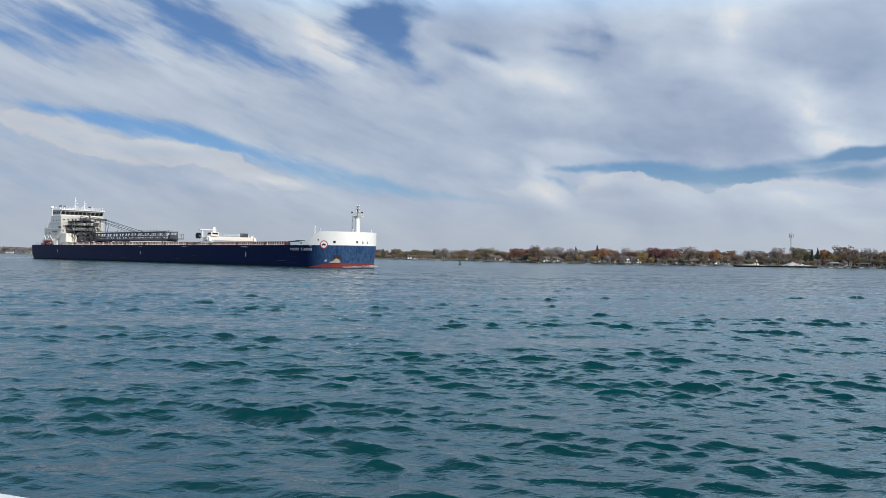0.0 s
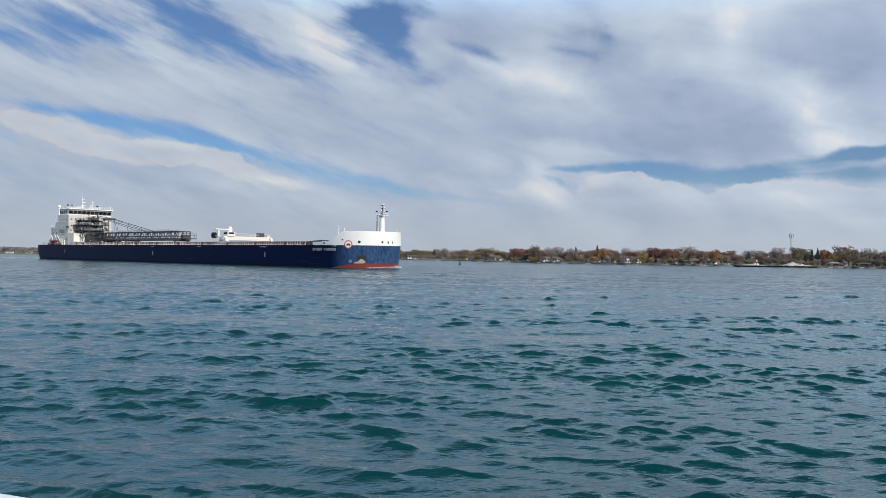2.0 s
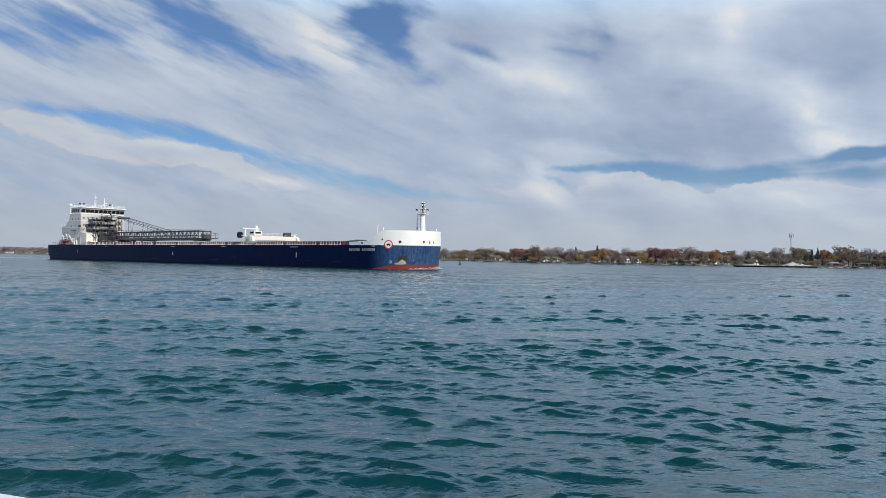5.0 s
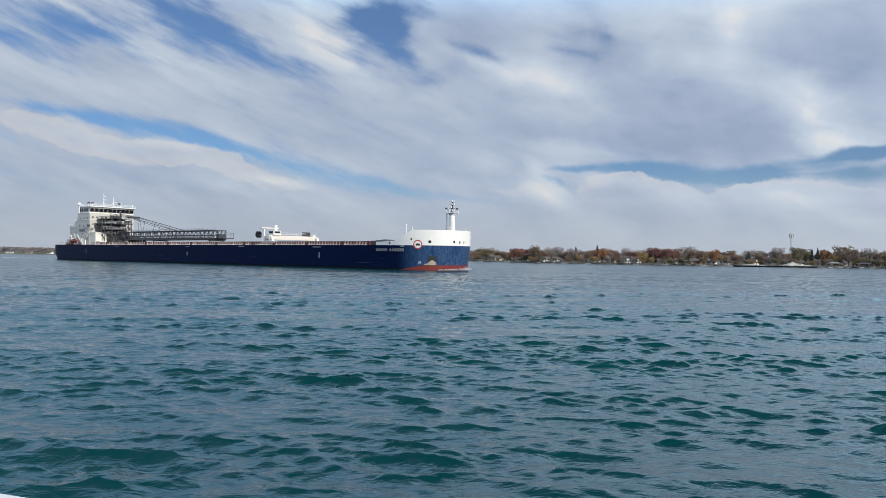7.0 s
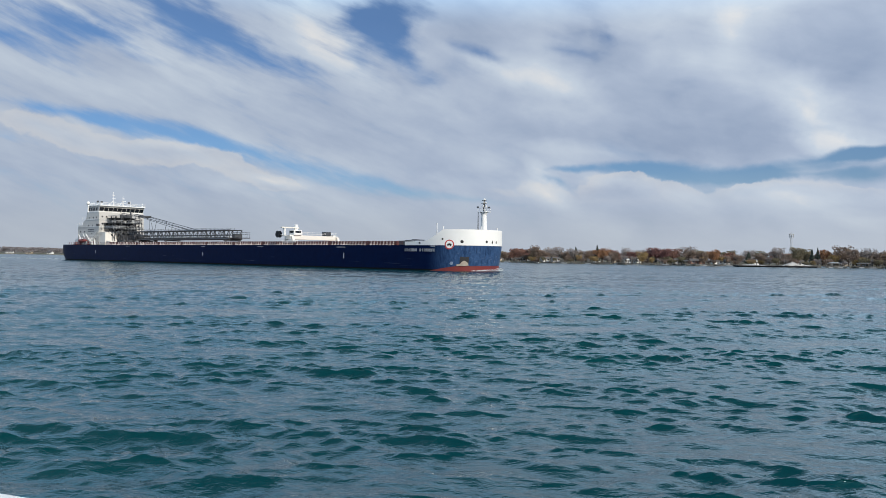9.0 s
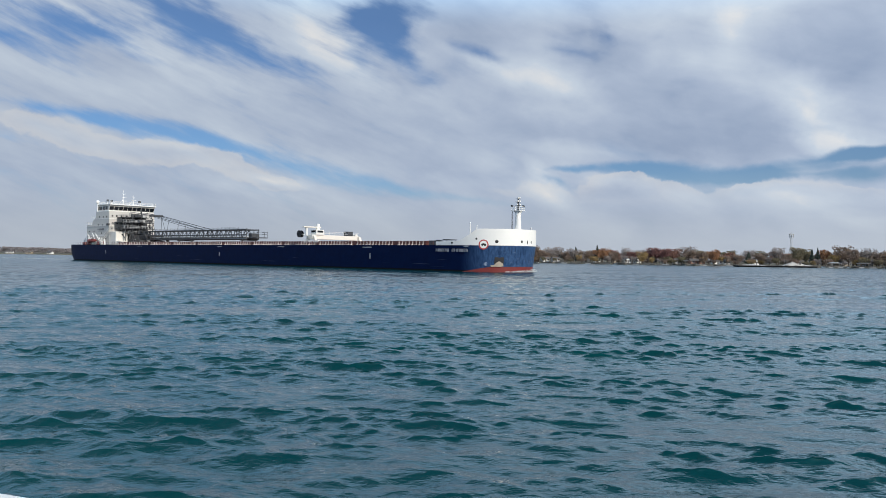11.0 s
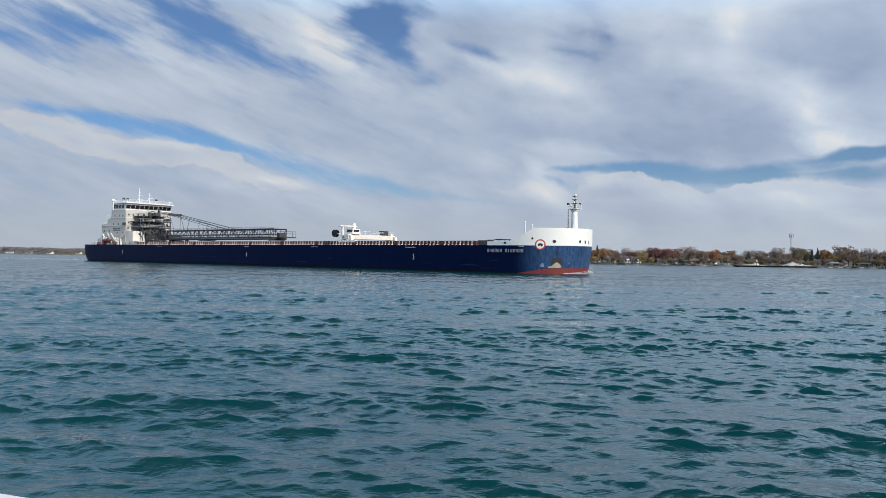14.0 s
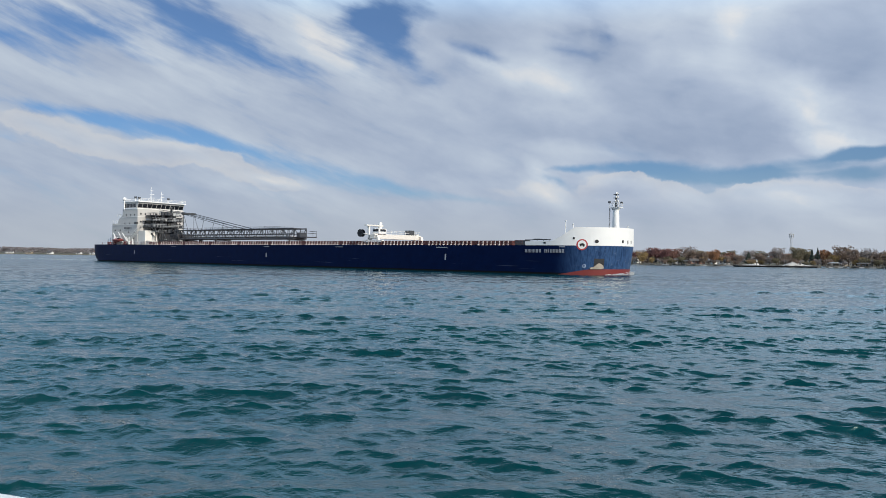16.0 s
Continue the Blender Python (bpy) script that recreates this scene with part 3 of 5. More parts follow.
def build_deck():
    # hatch coamings and covers along the cargo deck
    for i in range(19):
        x1 = -26.5 - i * 8.0
        x0 = x1 - 7.2
        bm = bmesh.new()
        box(bm, x0, x1, -8.4, 8.4, DECK, DECK + 0.85)
        hatch = part("hatch", bm, M_DECKRED, ship, "red-oxide hatch coaming with flat cover")
        bm = bmesh.new()
        box(bm, x0 - 0.2, x1 + 0.2, -8.7, 8.7, DECK + 0.85, DECK + 1.12, 0.05)
        part("hatch_cover", bm, M_DECKRED, hatch)
    bm = bmesh.new()
    box(bm, -0.11, 0.11, -0.1, 0.6, 0.0, 0.18)
    prism(bm, [(0.0, 0.18), (0.0, 1.12), (0.12, 1.12), (0.3, 0.18)], 0, -0.10, 0.10)
    stay = shared(bm, "coaming_stay", M_STAY)
    bm = bmesh.new()
    bar(bm, (0, 0, 0), (0, 0, 1.08), 0.055, 6)
    post = shared(bm, "rail_post", M_DECKRED)
    for side in (-1, 1):
        wall = bmesh.new()
        box(wall, -184.0, -25.0, side * 9.6 - 0.06, side * 9.6 + 0.06, DECK, DECK + 1.12)
        bulk = part("coaming_side", wall, M_COAMING, ship, "long red-brown coaming with pale stays")
        for i in range(132):
            x = -26.0 - i * 1.2
            if (i * 7919) % 13 == 3:
                continue
            piece("coaming_stay", stay, bulk, pose(x, side * 9.72, DECK, 0, 0, 180 if side < 0 else 0))
        rail = bmesh.new()
        for z in (0.38, 0.72, 1.06):
            bar(rail, (-185.0, side * 11.6, DECK + z), (-21.0, side * 11.6, DECK + z), 0.035, 5)
        line = part("deck_rail", rail, M_DECKRED, ship, "thin red-brown deck railing")
        for i in range(83):
            piece("rail_post", post, line, pose(-21.0 - i * 2.0, side * 11.6, DECK))
        rail = bmesh.new()
        for z in (0.5, 1.05):
            bar(rail, (-224.0, side * 8.5, DECK + z), (-214.0, side * 11.4, DECK + z), 0.045, 5)
            bar(rail, (-214.0, side * 11.4, DECK + z), (-185.0, side * 11.6, DECK + z), 0.045, 5)
        line = part("aft_rail", rail, M_WHITE, ship)
        for i in range(15):
            piece("rail_post", post, line, pose(-186.0 - i * 2.0, side * 11.5, DECK))
    # forward deck lockers and dark fittings behind the name
    for x0, x1, z, y in ((-24.6, -21.6, 1.25, -9.2), (-21.2, -20.4, 1.0, -8.8), (-15.5, -14.5, 0.9, -8.0)):
        part("deck_locker", box(bmesh.new(), x0, x1, y, y + 2.2, DECK, DECK + z, 0.08), M_STEEL, ship)
    bm = bmesh.new()
    for p, q in (((-20.3, 7.75), (-14.0, 7.75)), ((-20.3, 7.6), (-16.5, 7.95)), ((-18.0, 7.95), (-13.6, 7.8))):
        bar(bm, (p[0], -11.4, p[1]), (q[0], -11.4, q[1]), 0.09)
    for i in range(5):
        bar(bm, (-20.0 + i * 1.5, -11.4, DECK), (-20.0 + i * 1.5, -11.4, 7.85), 0.06)
    part("mooring_gear", bm, M_STEEL, ship, "dark winch and rail gear")
    bm = bmesh.new()
    part("fairlead", box(bmesh.new(), -15.2, -14.6, -HALF - 0.09, -HALF + 0.1, 6.85, 7.3, 0.08), M_BLACK, ship)


def build_crane():
    crane = new("hatch_crane")
    crane.parent = ship
    tagged(crane, "white travelling hatch crane spanning the deck")
    x = -70.0
    bm = bmesh.new()
    box(bm, x - 0.9, x + 0.9, -9.9, 9.9, 8.25, 9.6, 0.08)
    part("cross_beam", bm, M_CREAM, crane)
    for y in (-9.3, 9.3):
        for dx in (-2.2, 1.4):
            bm = bmesh.new()
            prism(bm, [(dx, DECK + 0.9), (dx + 0.8, DECK + 0.9), (dx * 0.6 + 0.75, 9.3), (dx * 0.6 - 0.2, 9.3)], 1, y - 0.45, y + 0.45)
            bmesh.ops.translate(bm, verts=bm.verts, vec=(x, 0, 0))
            leg = part("leg", bm, M_CREAM, crane)
            part("bogie", box(bmesh.new(), x + dx - 0.5, x + dx + 1.3, y - 0.4, y + 0.4, DECK + 0.05, DECK + 0.95, 0.1), M_STEEL, leg)
    part("sill_beam", box(bmesh.new(), x - 3.4, x + 3.4, -9.8, -8.9, 7.3, 7.9, 0.05), M_WHITE, crane)
    part("sill_beam", box(bmesh.new(), x - 3.4, x + 3.4, 8.9, 9.8, 7.3, 7.9, 0.05), M_WHITE, crane)
    bm = bmesh.new()
    box(bm, x - 1.2, x + 1.3, -8.6, -5.6, 9.6, 11.1, 0.08)
    cab = part("operator_cab", bm, M_WHITE, crane, "small white operator's cab")
    part("cab_window", box(bmesh.new(), x - 0.9, x + 1.0, -8.66, -8.55, 10.3, 10.9), M_GLASS, cab)
    part("cab_window", box(bmesh.new(), x + 1.26, x + 1.36, -8.2, -6.0, 10.3, 10.9), M_GLASS, cab)
    part("jib", box(bmesh.new(), x - 0.5, x + 0.5, -12.6, -6.0, 11.65, 12.05, 0.06), M_CREAM, crane)
    part("jib_post", box(bmesh.new(), x - 0.4, x + 0.4, -7.4, -6.4, 11.0, 12.9, 0.05), M_WHITE, crane)
    part("jib_post", box(bmesh.new(), x - 0.3, x + 0.3, -11.6, -11.1, 9.4, 11.8, 0.04), M_WHITE, crane)
    part("winch", box(bmesh.new(), x - 1.0, x + 1.0, 4.6, 6.8, 9.6, 11.0, 0.15), M_STEEL, crane, "dark grey winch")
    part("junction_box", box(bmesh.new(), x - 0.6, x + 0.6, 8.2, 9.2, 9.6, 10.2, 0.05), M_WHITE, crane)
    bm = bmesh.new()
    for y in range(-5, 10, 2):
        bar(bm, (x + 0.85, y, 9.6), (x + 0.85, y, 10.55), 0.04)
    for z in (10.1, 10.55):
        bar(bm, (x + 0.85, -5, z), (x + 0.85, 9.4, z), 0.04)
    part("walkway_rail", bm, M_WHITE, crane)
    reel = part("cable_reel", bar(bmesh.new(), (-73.2, -11.35, 9.8), (-73.2, -10.6, 9.8), 0.5, 20), M_BLACK, crane, "round black cable reel")
    for y in (-11.45, -10.6):
        bm = bmesh.new()
        ring = [(1.05 * math.cos(2 * math.pi * k / 24), 1.05 * math.sin(2 * math.pi * k / 24)) for k in range(24)]
        vo = [[bm.verts.new((-73.2 + c * s, yy, 9.8 + d * s)) for c, d in ring] for yy in (y, y + 0.12) for s in (1.0, 0.42)]
        for k in range(24):
            j = (k + 1) % 24
            for a, b in ((0, 1), (1, 3), (3, 2), (2, 0)):
                bm.faces.new((vo[a][k], vo[a][j], vo[b][j], vo[b][k]))
        part("reel_flange", bm, M_BLACK, reel)
    part("reel_arm", bar(bmesh.new(), (-73.2, -10.9, 9.8), (-70.5, -9.6, 9.2), 0.2, 8), M_WHITE, crane)


def build_boom():
    boom = new("unloading_boom")
    boom.parent = ship
    tagged(boom, "long dark-grey lattice unloading boom laid along the deck")
    x0, x1, lo, hi, w = -178.0, -111.0, 8.7, 11.9, 2.6
    for y in (-w, w):
        for z, r in ((lo, 0.26), (hi, 0.20), (10.2, 0.11)):
            part("chord", bar(bmesh.new(), (x0, y, z), (x1, y, z), r, 8), M_STEEL, boom)
    span = (x1 - x0) / 24
    bm = bmesh.new()
    bar(bm, (0, 0, lo), (0, 0, hi), 0.13, 6)
    upright = shared(bm, "upright", M_STEEL)
    bm = bmesh.new()
    bar(bm, (0, 0, lo), (span, 0, hi), 0.12, 6)
    diag = shared(bm, "diagonal", M_STEEL)
    bm = bmesh.new()
    bar(bm, (0, -w, 0), (0, w, 0), 0.12, 6)
    cross = shared(bm, "cross_bar", M_STEEL)
    for i in range(25):
        x = x0 + i * span
        for y in (-w, w):
            piece("upright", upright, boom, pose(x, y, 0))
            if i < 24:
                piece("diagonal", diag, boom, pose(x, y, 0) if i % 2 else pose(x + span, y, 0, 0, 0, 180))
        piece("cross_bar", cross, boom, pose(x, 0, hi))
        piece("cross_bar", cross, boom, pose(x, 0, lo))
    part("conveyor", box(bmesh.new(), x0, x1 + 1.5, -1.3, 1.3, 8.85, 9.25), M_DARK, boom)
    part("belt_cover", box(bmesh.new(), x0 + 4, x1 - 3, -1.0, 1.0, 9.27, 9.6, 0.1), M_GALV, boom, "pale galvanised belt cover")
    bm = bmesh.new()
    for y in (-w, w):
        bar(bm, (x0, y, 12.6), (x1 - 6, y, 12.6), 0.035, 5)
        for i in range(26):
            bar(bm, (x0 + i * 2.5, y, hi), (x0 + i * 2.5, y, 12.7), 0.04, 5)
    part("boom_rail", bm, M_STEEL, boom)
    head = part("boom_head", box(bmesh.new(), x1, x1 + 1.6, -1.5, 1.5, 9.0, 10.6, 0.1), M_STEEL, boom, "dark discharge head")
    bm = bmesh.new()
    for z in (9.2, 10.3, 11.0):
        for y in (-2.2, 2.2):
            bar(bm, (x1 + 2.3, y, z), (x1 + 5.2, y, z), 0.05)
        bar(bm, (x1 + 5.2, -2.2, z), (x1 + 5.2, 2.2, z), 0.05)
    for y in (-2.2, 2.2):
        for dx in (3.6, 5.2):
            bar(bm, (x1 + dx, y, 9.0), (x1 + dx, y, 11.1), 0.05)
    part("head_rail", bm, M_STEEL, head)
    part("head_platform", box(bmesh.new(), x1 + 2.2, x1 + 5.3, -2.3, 2.3, 8.95, 9.15), M_STEEL, head)
    for x in (-113.0, -152.0):
        bm = bmesh.new()
        for y in (-2.4, 2.4):
            bar(bm, (x, y * 1.2, DECK + 1.0), (x, y, lo), 0.25)
        box(bm, x - 0.6, x + 0.6, -3.2, 3.2, 8.1, 8.5)
        part("boom_rest", bm, M_STEEL, boom)
    # hoisting mast and stays
    for y in (-2.2, 2.2):
        bm = bmesh.new()
        for p, q, r in (((-189.0, y, 20.0), (-173.0, y, 18.2), 0.12), ((-173.0, y, 18.2), (-137.0, y, 12.1), 0.12), ((-173.0, y, 17.9), (-143.0, y, 12.3), 0.08), ((-189.0, y, 19.4), (-173.0, y, 17.9), 0.08)):
            bar(bm, p, q, r, 6)
        part("stay_cable", bm, M_STEEL, boom)
        for x, z, dx in ((-173.0, 18.2, 0.0), (-173.0, 18.2, 3.0), (-160.0, 15.9, -1.5), (-148.5, 13.9, -0.8)):
            part("stay_strut", bar(bmesh.new(), (x, y, z), (x + dx, y, hi), 0.07, 6), M_STEEL, boom)
    part("sheave", box(bmesh.new(), -173.8, -172.3, -2.6, 2.6, 17.7, 18.5, 0.2), M_STEEL, boom)
    # pivot tower with galleries before the deckhouse
    tower = new("unloading_tower")
    tower.parent = ship
    tagged(tower, "dark steel unloading tower with stacked galleries")
    bm = bmesh.new()
    prism(bm, [(-191.2, DECK), (-184.5, DECK), (-184.9, 11.4), (-186.4, 17.6), (-191.2, 17.6)], 1, -4.4, 3.2)
    part("tower_core", bm, M_DARK, tower)
    part("pivot", bar(bmesh.new(), (-178.0, 0, DECK), (-178.0, 0, 9.5), 2.4, 20), M_STEEL, tower)
    for z, x, y0, y1 in ((10.9, -184.6, -5.2, 4.4), (13.0, -183.4, -7.6, 5.2), (15.4, -183.6, -8.0, 5.2), (17.5, -185.0, -6.6, 3.5)):
        gal = part("gallery", box(bmesh.new(), -191.3, x, y0, y1, z, z + 0.22), M_STEEL, tower)
        bm = bmesh.new()
        for h in (0.55, 1.1):
            bar(bm, (x, y0, z + h), (x, y1, z + h), 0.06, 5)
            for y in (y0, y1):
                bar(bm, (-190.0, y, z + h), (x, y, z + h), 0.06, 5)
        for k in range(11):
            y = y0 + (y1 - y0) * k / 10
            bar(bm, (x, y, z), (x, y, z + 1.1), 0.05, 5)
        part("gallery_rail", bm, M_GALV, gal, "pale railing")
    for y0, y1, z0, z1 in ((-5.6, -3.6, 15.65, 16.9), (-2.4, 0.2, 15.65, 17.1), (1.4, 4.2, 15.65, 17.0), (-5.6, -2.6, 13.25, 14.6), (-1.0, 2.2, 13.25, 14.8), (-3.4, 0.4, 17.75, 18.9)):
        part("machine_box", box(bmesh.new(), -186.5, -184.0, y0 + 0.6, y1 + 0.3, z0, z1, 0.12), M_STEEL if y0 < -3 else M_DARK, tower)
    bm = bmesh.new()
    for y in (-6.8, -4.0, 1.5, 4.8):
        bar(bm, (-184.0, y, DECK), (-184.0, y, 17.5), 0.16, 6)
        bar(bm, (-184.0, y, 9.0), (-190.0, y, 13.9), 0.12, 6)
    part("tower_legs", bm, M_STEEL, tower)
    rng = random.Random(12)
    for k in range(46):
        z = rng.choice((11.1, 13.2, 15.6, 17.7))
        y, x, h = rng.uniform(-7.2, 4.8), rng.uniform(-186.0, -184.0), rng.uniform(0.4, 1.7)
        w = rng.uniform(0.15, 0.6)
        part("fitting", box(bmesh.new(), x - w, x + w, y - w, y + w, z, z + h, 0.04), rng.choice((M_STEEL, M_DARK, M_GALV, M_STEEL)), tower)
    for k in range(10):
        y = rng.uniform(-6.6, 4.6)
        part("tower_brace", bar(bmesh.new(), (-184.0, y, rng.choice((7.5, 11.1, 13.2))), (-184.0, y + rng.choice((-2.4, 2.4)), rng.choice((13.0, 15.4, 17.5))), 0.10, 6), M_STEEL, tower)
    for y in (-9.0, -6.2, -3.4):
        part("deck_cabinet", box(bmesh.new(), -175.5, -173.8, y, y + 1.6, DECK, DECK + rng.uniform(1.3, 2.3), 0.06), M_STEEL, tower)
    part("hopper", box(bmesh.new(), -180.0, -174.5, -3.6, 3.6, 8.2, 10.6, 0.5), M_DARK, tower)
    for y0, y1 in ((-7.5, -2.5), (2.0, 4.8)):
        part("deck_box", box(bmesh.new(), -178.5, -174.5, y0, y1, DECK, DECK + 1.9, 0.1), M_DARK, tower)
    part("canopy", prism(bmesh.new(), [(-7.0, 18.35), (-1.2, 18.75), (-1.2, 18.9), (-7.0, 18.5)], 0, -189.6, -185.2), M_GALV, tower, "pale weathered canopy")
    for y in (-6.8, -1.5):
        part("canopy_post", bar(bmesh.new(), (-185.5, y, 17.6), (-185.5, y, 18.5), 0.08, 6), M_STEEL, tower)
    for k in range(34):    # pipes, motors and rollers round the boom's foot
        x, y = rng.uniform(-183.0, -170.0), rng.uniform(-6.5, 4.0)
        h, w = rng.uniform(0.8, 3.4), rng.uniform(0.12, 0.5)
        part("foot_fitting", box(bmesh.new(), x - w, x + w, y - w, y + w, DECK, DECK + h, 0.04), rng.choice((M_DARK, M_STEEL, M_DARK, M_GALV)), tower)
    for k in range(12):
        x, y = rng.uniform(-182.0, -171.0), rng.uniform(-6.5, -3.0)
        part("foot_brace", bar(bmesh.new(), (x, y, DECK), (x + rng.choice((-2.2, 2.2)), y, rng.uniform(9.0, 11.6)), 0.11, 6), M_STEEL, tower)
    part("hose_arm", bar(bmesh.new(), (-187.0, 1.5, 19.2), (-182.0, -1.5, 20.6), 0.3, 8), M_STEEL, tower)


def build_house():
    house = new("deckhouse")
    house.parent = ship
    tagged(house, "stepped white aft deckhouse with a wide wheelhouse on top")
    bm = bmesh.new()
    box(bm, -202.4, -191.5, -9.7, 9.7, DECK, 20.1)
    part("house_wall", bm, M_HOUSE, house)
    part("house_wall", prism(bmesh.new(), [(-202.4, DECK), (-202.4, 18.2), (-203.2, 17.2), (-205.2, 16.4), (-205.8, 14.8), (-205.8, DECK)], 1, -9.66, 9.66), M_HOUSE, house)
    part("house_wall", box(bmesh.new(), -210.2, -205.8, -9.6, 9.6, DECK, 14.7), M_HOUSE, house)
    part("deck_edge", box(bmesh.new(), -202.6, -191.3, -9.85, 9.85, 17.0, 17.12), M_WHITE, house)
    part("deck_edge", box(bmesh.new(), -210.4, -191.3, -9.85, 9.85, 14.0, 14.12), M_WHITE, house)
    part("deck_edge", box(bmesh.new(), -210.4, -191.3, -9.85, 9.85, 10.2, 10.32), M_WHITE, house)
    for x0, x1, z in ((-210.6, -205.0, 14.7), (-206.2, -202.0, 17.2)):
        bm = bmesh.new()
        for y in (-9.6, 9.6):
            for h in (0.55, 1.1):
                bar(bm, (x0, y, z + h), (x1, y, z + h), 0.05, 5)
            for k in range(5):
                bar(bm, (x0 + (x1 - x0) * k / 4, y, z), (x0 + (x1 - x0) * k / 4, y, z + 1.1), 0.05, 5)
        part("terrace_rail", bm, M_WHITE, house)
    for x, z in ((-193.6, 17.8), (-196.4, 17.8), (-199.6, 17.8), (-193.6, 14.6), (-197.0, 14.6), (-200.5, 14.6), (-193.6, 11.0), (-197.6, 11.2), (-204.0, 12.0), (-207.8, 12.0), (-203.5, 9.2), (-194.0, 9.0)):
        for y in (-9.7, 9.7):
            part("porthole", box(bmesh.new(), x - 0.28, x + 0.28, y - 0.04, y + 0.04, z - 0.32, z + 0.32), M_GLASS, house)
    for y, z in ((-8.4, 18.2), (-6.6, 18.2), (-4.6, 18.2), (-8.4, 15.2), (-6.4, 15.2), (-8.6, 13.0), (6.0, 18.2), (8.2, 18.2)):
        part("porthole", box(bmesh.new(), -191.54, -191.45, y - 0.28, y + 0.28, z - 0.32, z + 0.32), M_GLASS, house)
    for k in range(6):
        part("sign_bar", box(bmesh.new(), -200.9 + k * 0.92, -200.3 + k * 0.92, -9.76, -9.66, 12.55, 13.1), M_STEEL, house)
    part("sign_bar", box(bmesh.new(), -200.9, -195.7, -9.76, -9.66, 12.0, 12.2), M_STEEL, house)
    part("vent", box(bmesh.new(), -192.6, -191.2, -10.4, -9.6, 14.2, 15.1, 0.1), M_STEEL, house)
    # forward block at the foot of the house
    bm = bmesh.new()
    box(bm, -191.6, -186.2, -9.6, -4.6, DECK, 11.8, 0.06)
    annex = part("annex", bm, M_CREAM, house, "cream-white annex with square windows")
    for y, z, s in ((-8.6, 7.55, 0.5), (-7.1, 7.55, 0.5), (-5.6, 7.55, 0.5), (-6.9, 10.6, 0.3)):
        part("annex_window", box(bmesh.new(), -186.22, -186.14, y - s, y + s, z - s, z + s), M_GLASS, annex)
    part("deck_store", box(bmesh.new(), -186.0, -182.4, -9.4, -6.8, DECK, DECK + 1.5, 0.1), M_CREAM, house)
    # stair flight up the front
    bm = bmesh.new()
    for dy in (0.0, 0.9):
        bar(bm, (-196.2, -10.5 - dy, 7.0), (-186.0, -10.2 - dy, 14.0), 0.11, 6)
        bar(bm, (-196.2, -10.5 - dy, 8.0), (-186.0, -10.2 - dy, 15.0), 0.06, 6)
    for k in range(28):
        f = k / 27
        box(bm, -196.2 + 10.2 * f - 0.12, -196.2 + 10.2 * f + 0.12, -11.3, -10.3, 7.0 + 7.0 * f, 7.06 + 7.0 * f)
    part("stair", bm, M_CREAM, house)
    # wheelhouse with raked windows
    wheel = part("wheelhouse", prism(bmesh.new(), [(-192.4, 20.0), (-191.2, 22.3), (-191.2, 22.6), (-201.2, 22.6), (-201.2, 20.0)], 1, -9.6, 9.6), M_HOUSE, house, "white wheelhouse with a band of dark windows")
    part("roof", box(bmesh.new(), -202.0, -190.5, -10.0, 10.0, 22.6, 23.0, 0.12), M_WHITE, wheel)
    part("sill", box(bmesh.new(), -201.6, -192.0, -9.8, 9.8, 20.0, 20.35, 0.05), M_WHITE, wheel)
    bm = bmesh.new()
    prism(bm, [(-0.01, 0.0), (0.06, 0.0), (0.8, 1.42), (0.72, 1.42)], 1, -0.86, 0.86)
    pane = shared(bm, "window", M_GLASS)
    for k in range(10):
        piece("window", pane, wheel, pose(-192.12, -8.6 + k * 1.911, 20.6))
    for x in (-194.0, -196.2, -198.4, -200.4):
        for y in (-9.6, 9.6):
            part("window", box(bmesh.new(), x - 0.85, x + 0.85, y - 0.05, y + 0.05, 20.7, 22.05), M_GLASS, wheel)
    bm = bmesh.new()
    for z in (23.5, 24.0):
        for y in (-9.8, 9.8):
            bar(bm, (-201.8, y, z), (-190.6, y, z), 0.06, 5)
        for x in (-190.6, -201.8):
            bar(bm, (x, -9.8, z), (x, 9.8, z), 0.06, 5)
    for k in range(11):
        for x in (-190.6, -201.8):
            bar(bm, (x, -9.8 + k * 1.96, 22.9), (x, -9.8 + k * 1.96, 24.0), 0.05, 5)
    part("roof_rail", bm, M_WHITE, wheel)
    part("radar_dome_stand", bar(bmesh.new(), (-200.6, -10.0, 20.0), (-200.6, -10.0, 23.4), 0.22, 8), M_WHITE, wheel)
    bm = bmesh.new()
    bmesh.ops.create_uvsphere(bm, u_segments=16, v_segments=10, radius=0.72, matrix=pose(-200.6, -10.0, 23.95))
    part("satellite_dome", bm, M_WHITE, wheel, "white satellite dome", smooth=True)
    for x, y, z, r in ((-197.0, -1.2, 29.3, 0.15), (-196.0, 2.6, 27.6, 0.13), (-199.0, 7.6, 25.6, 0.14), (-196.5, -6.3, 24.9, 0.3), (-193.0, 9.8, 24.6, 0.2), (-195.5, -8.4, 24.6, 0.22)):
        aerial = part("mast_pole", bar(bmesh.new(), (x, y, 22.9), (x, y, z), r, 8, r * 0.45), M_WHITE, wheel)
        if z > 27:
            for f, w in ((0.30, 1.5), (0.52, 1.3), (0.74, 0.8)):
                zz = 22.9 + (z - 22.9) * f
                part("radar_arm", box(bmesh.new(), x - 0.1, x + 0.15, y - w * 0.35, y + w, zz, zz + 0.13), M_WHITE, aerial)
            for s in (-1, 1):
                part("mast_leg", bar(bmesh.new(), (x - 1.4, y + s * 1.2, 22.9), (x, y, 25.6), 0.1, 6), M_WHITE, aerial)
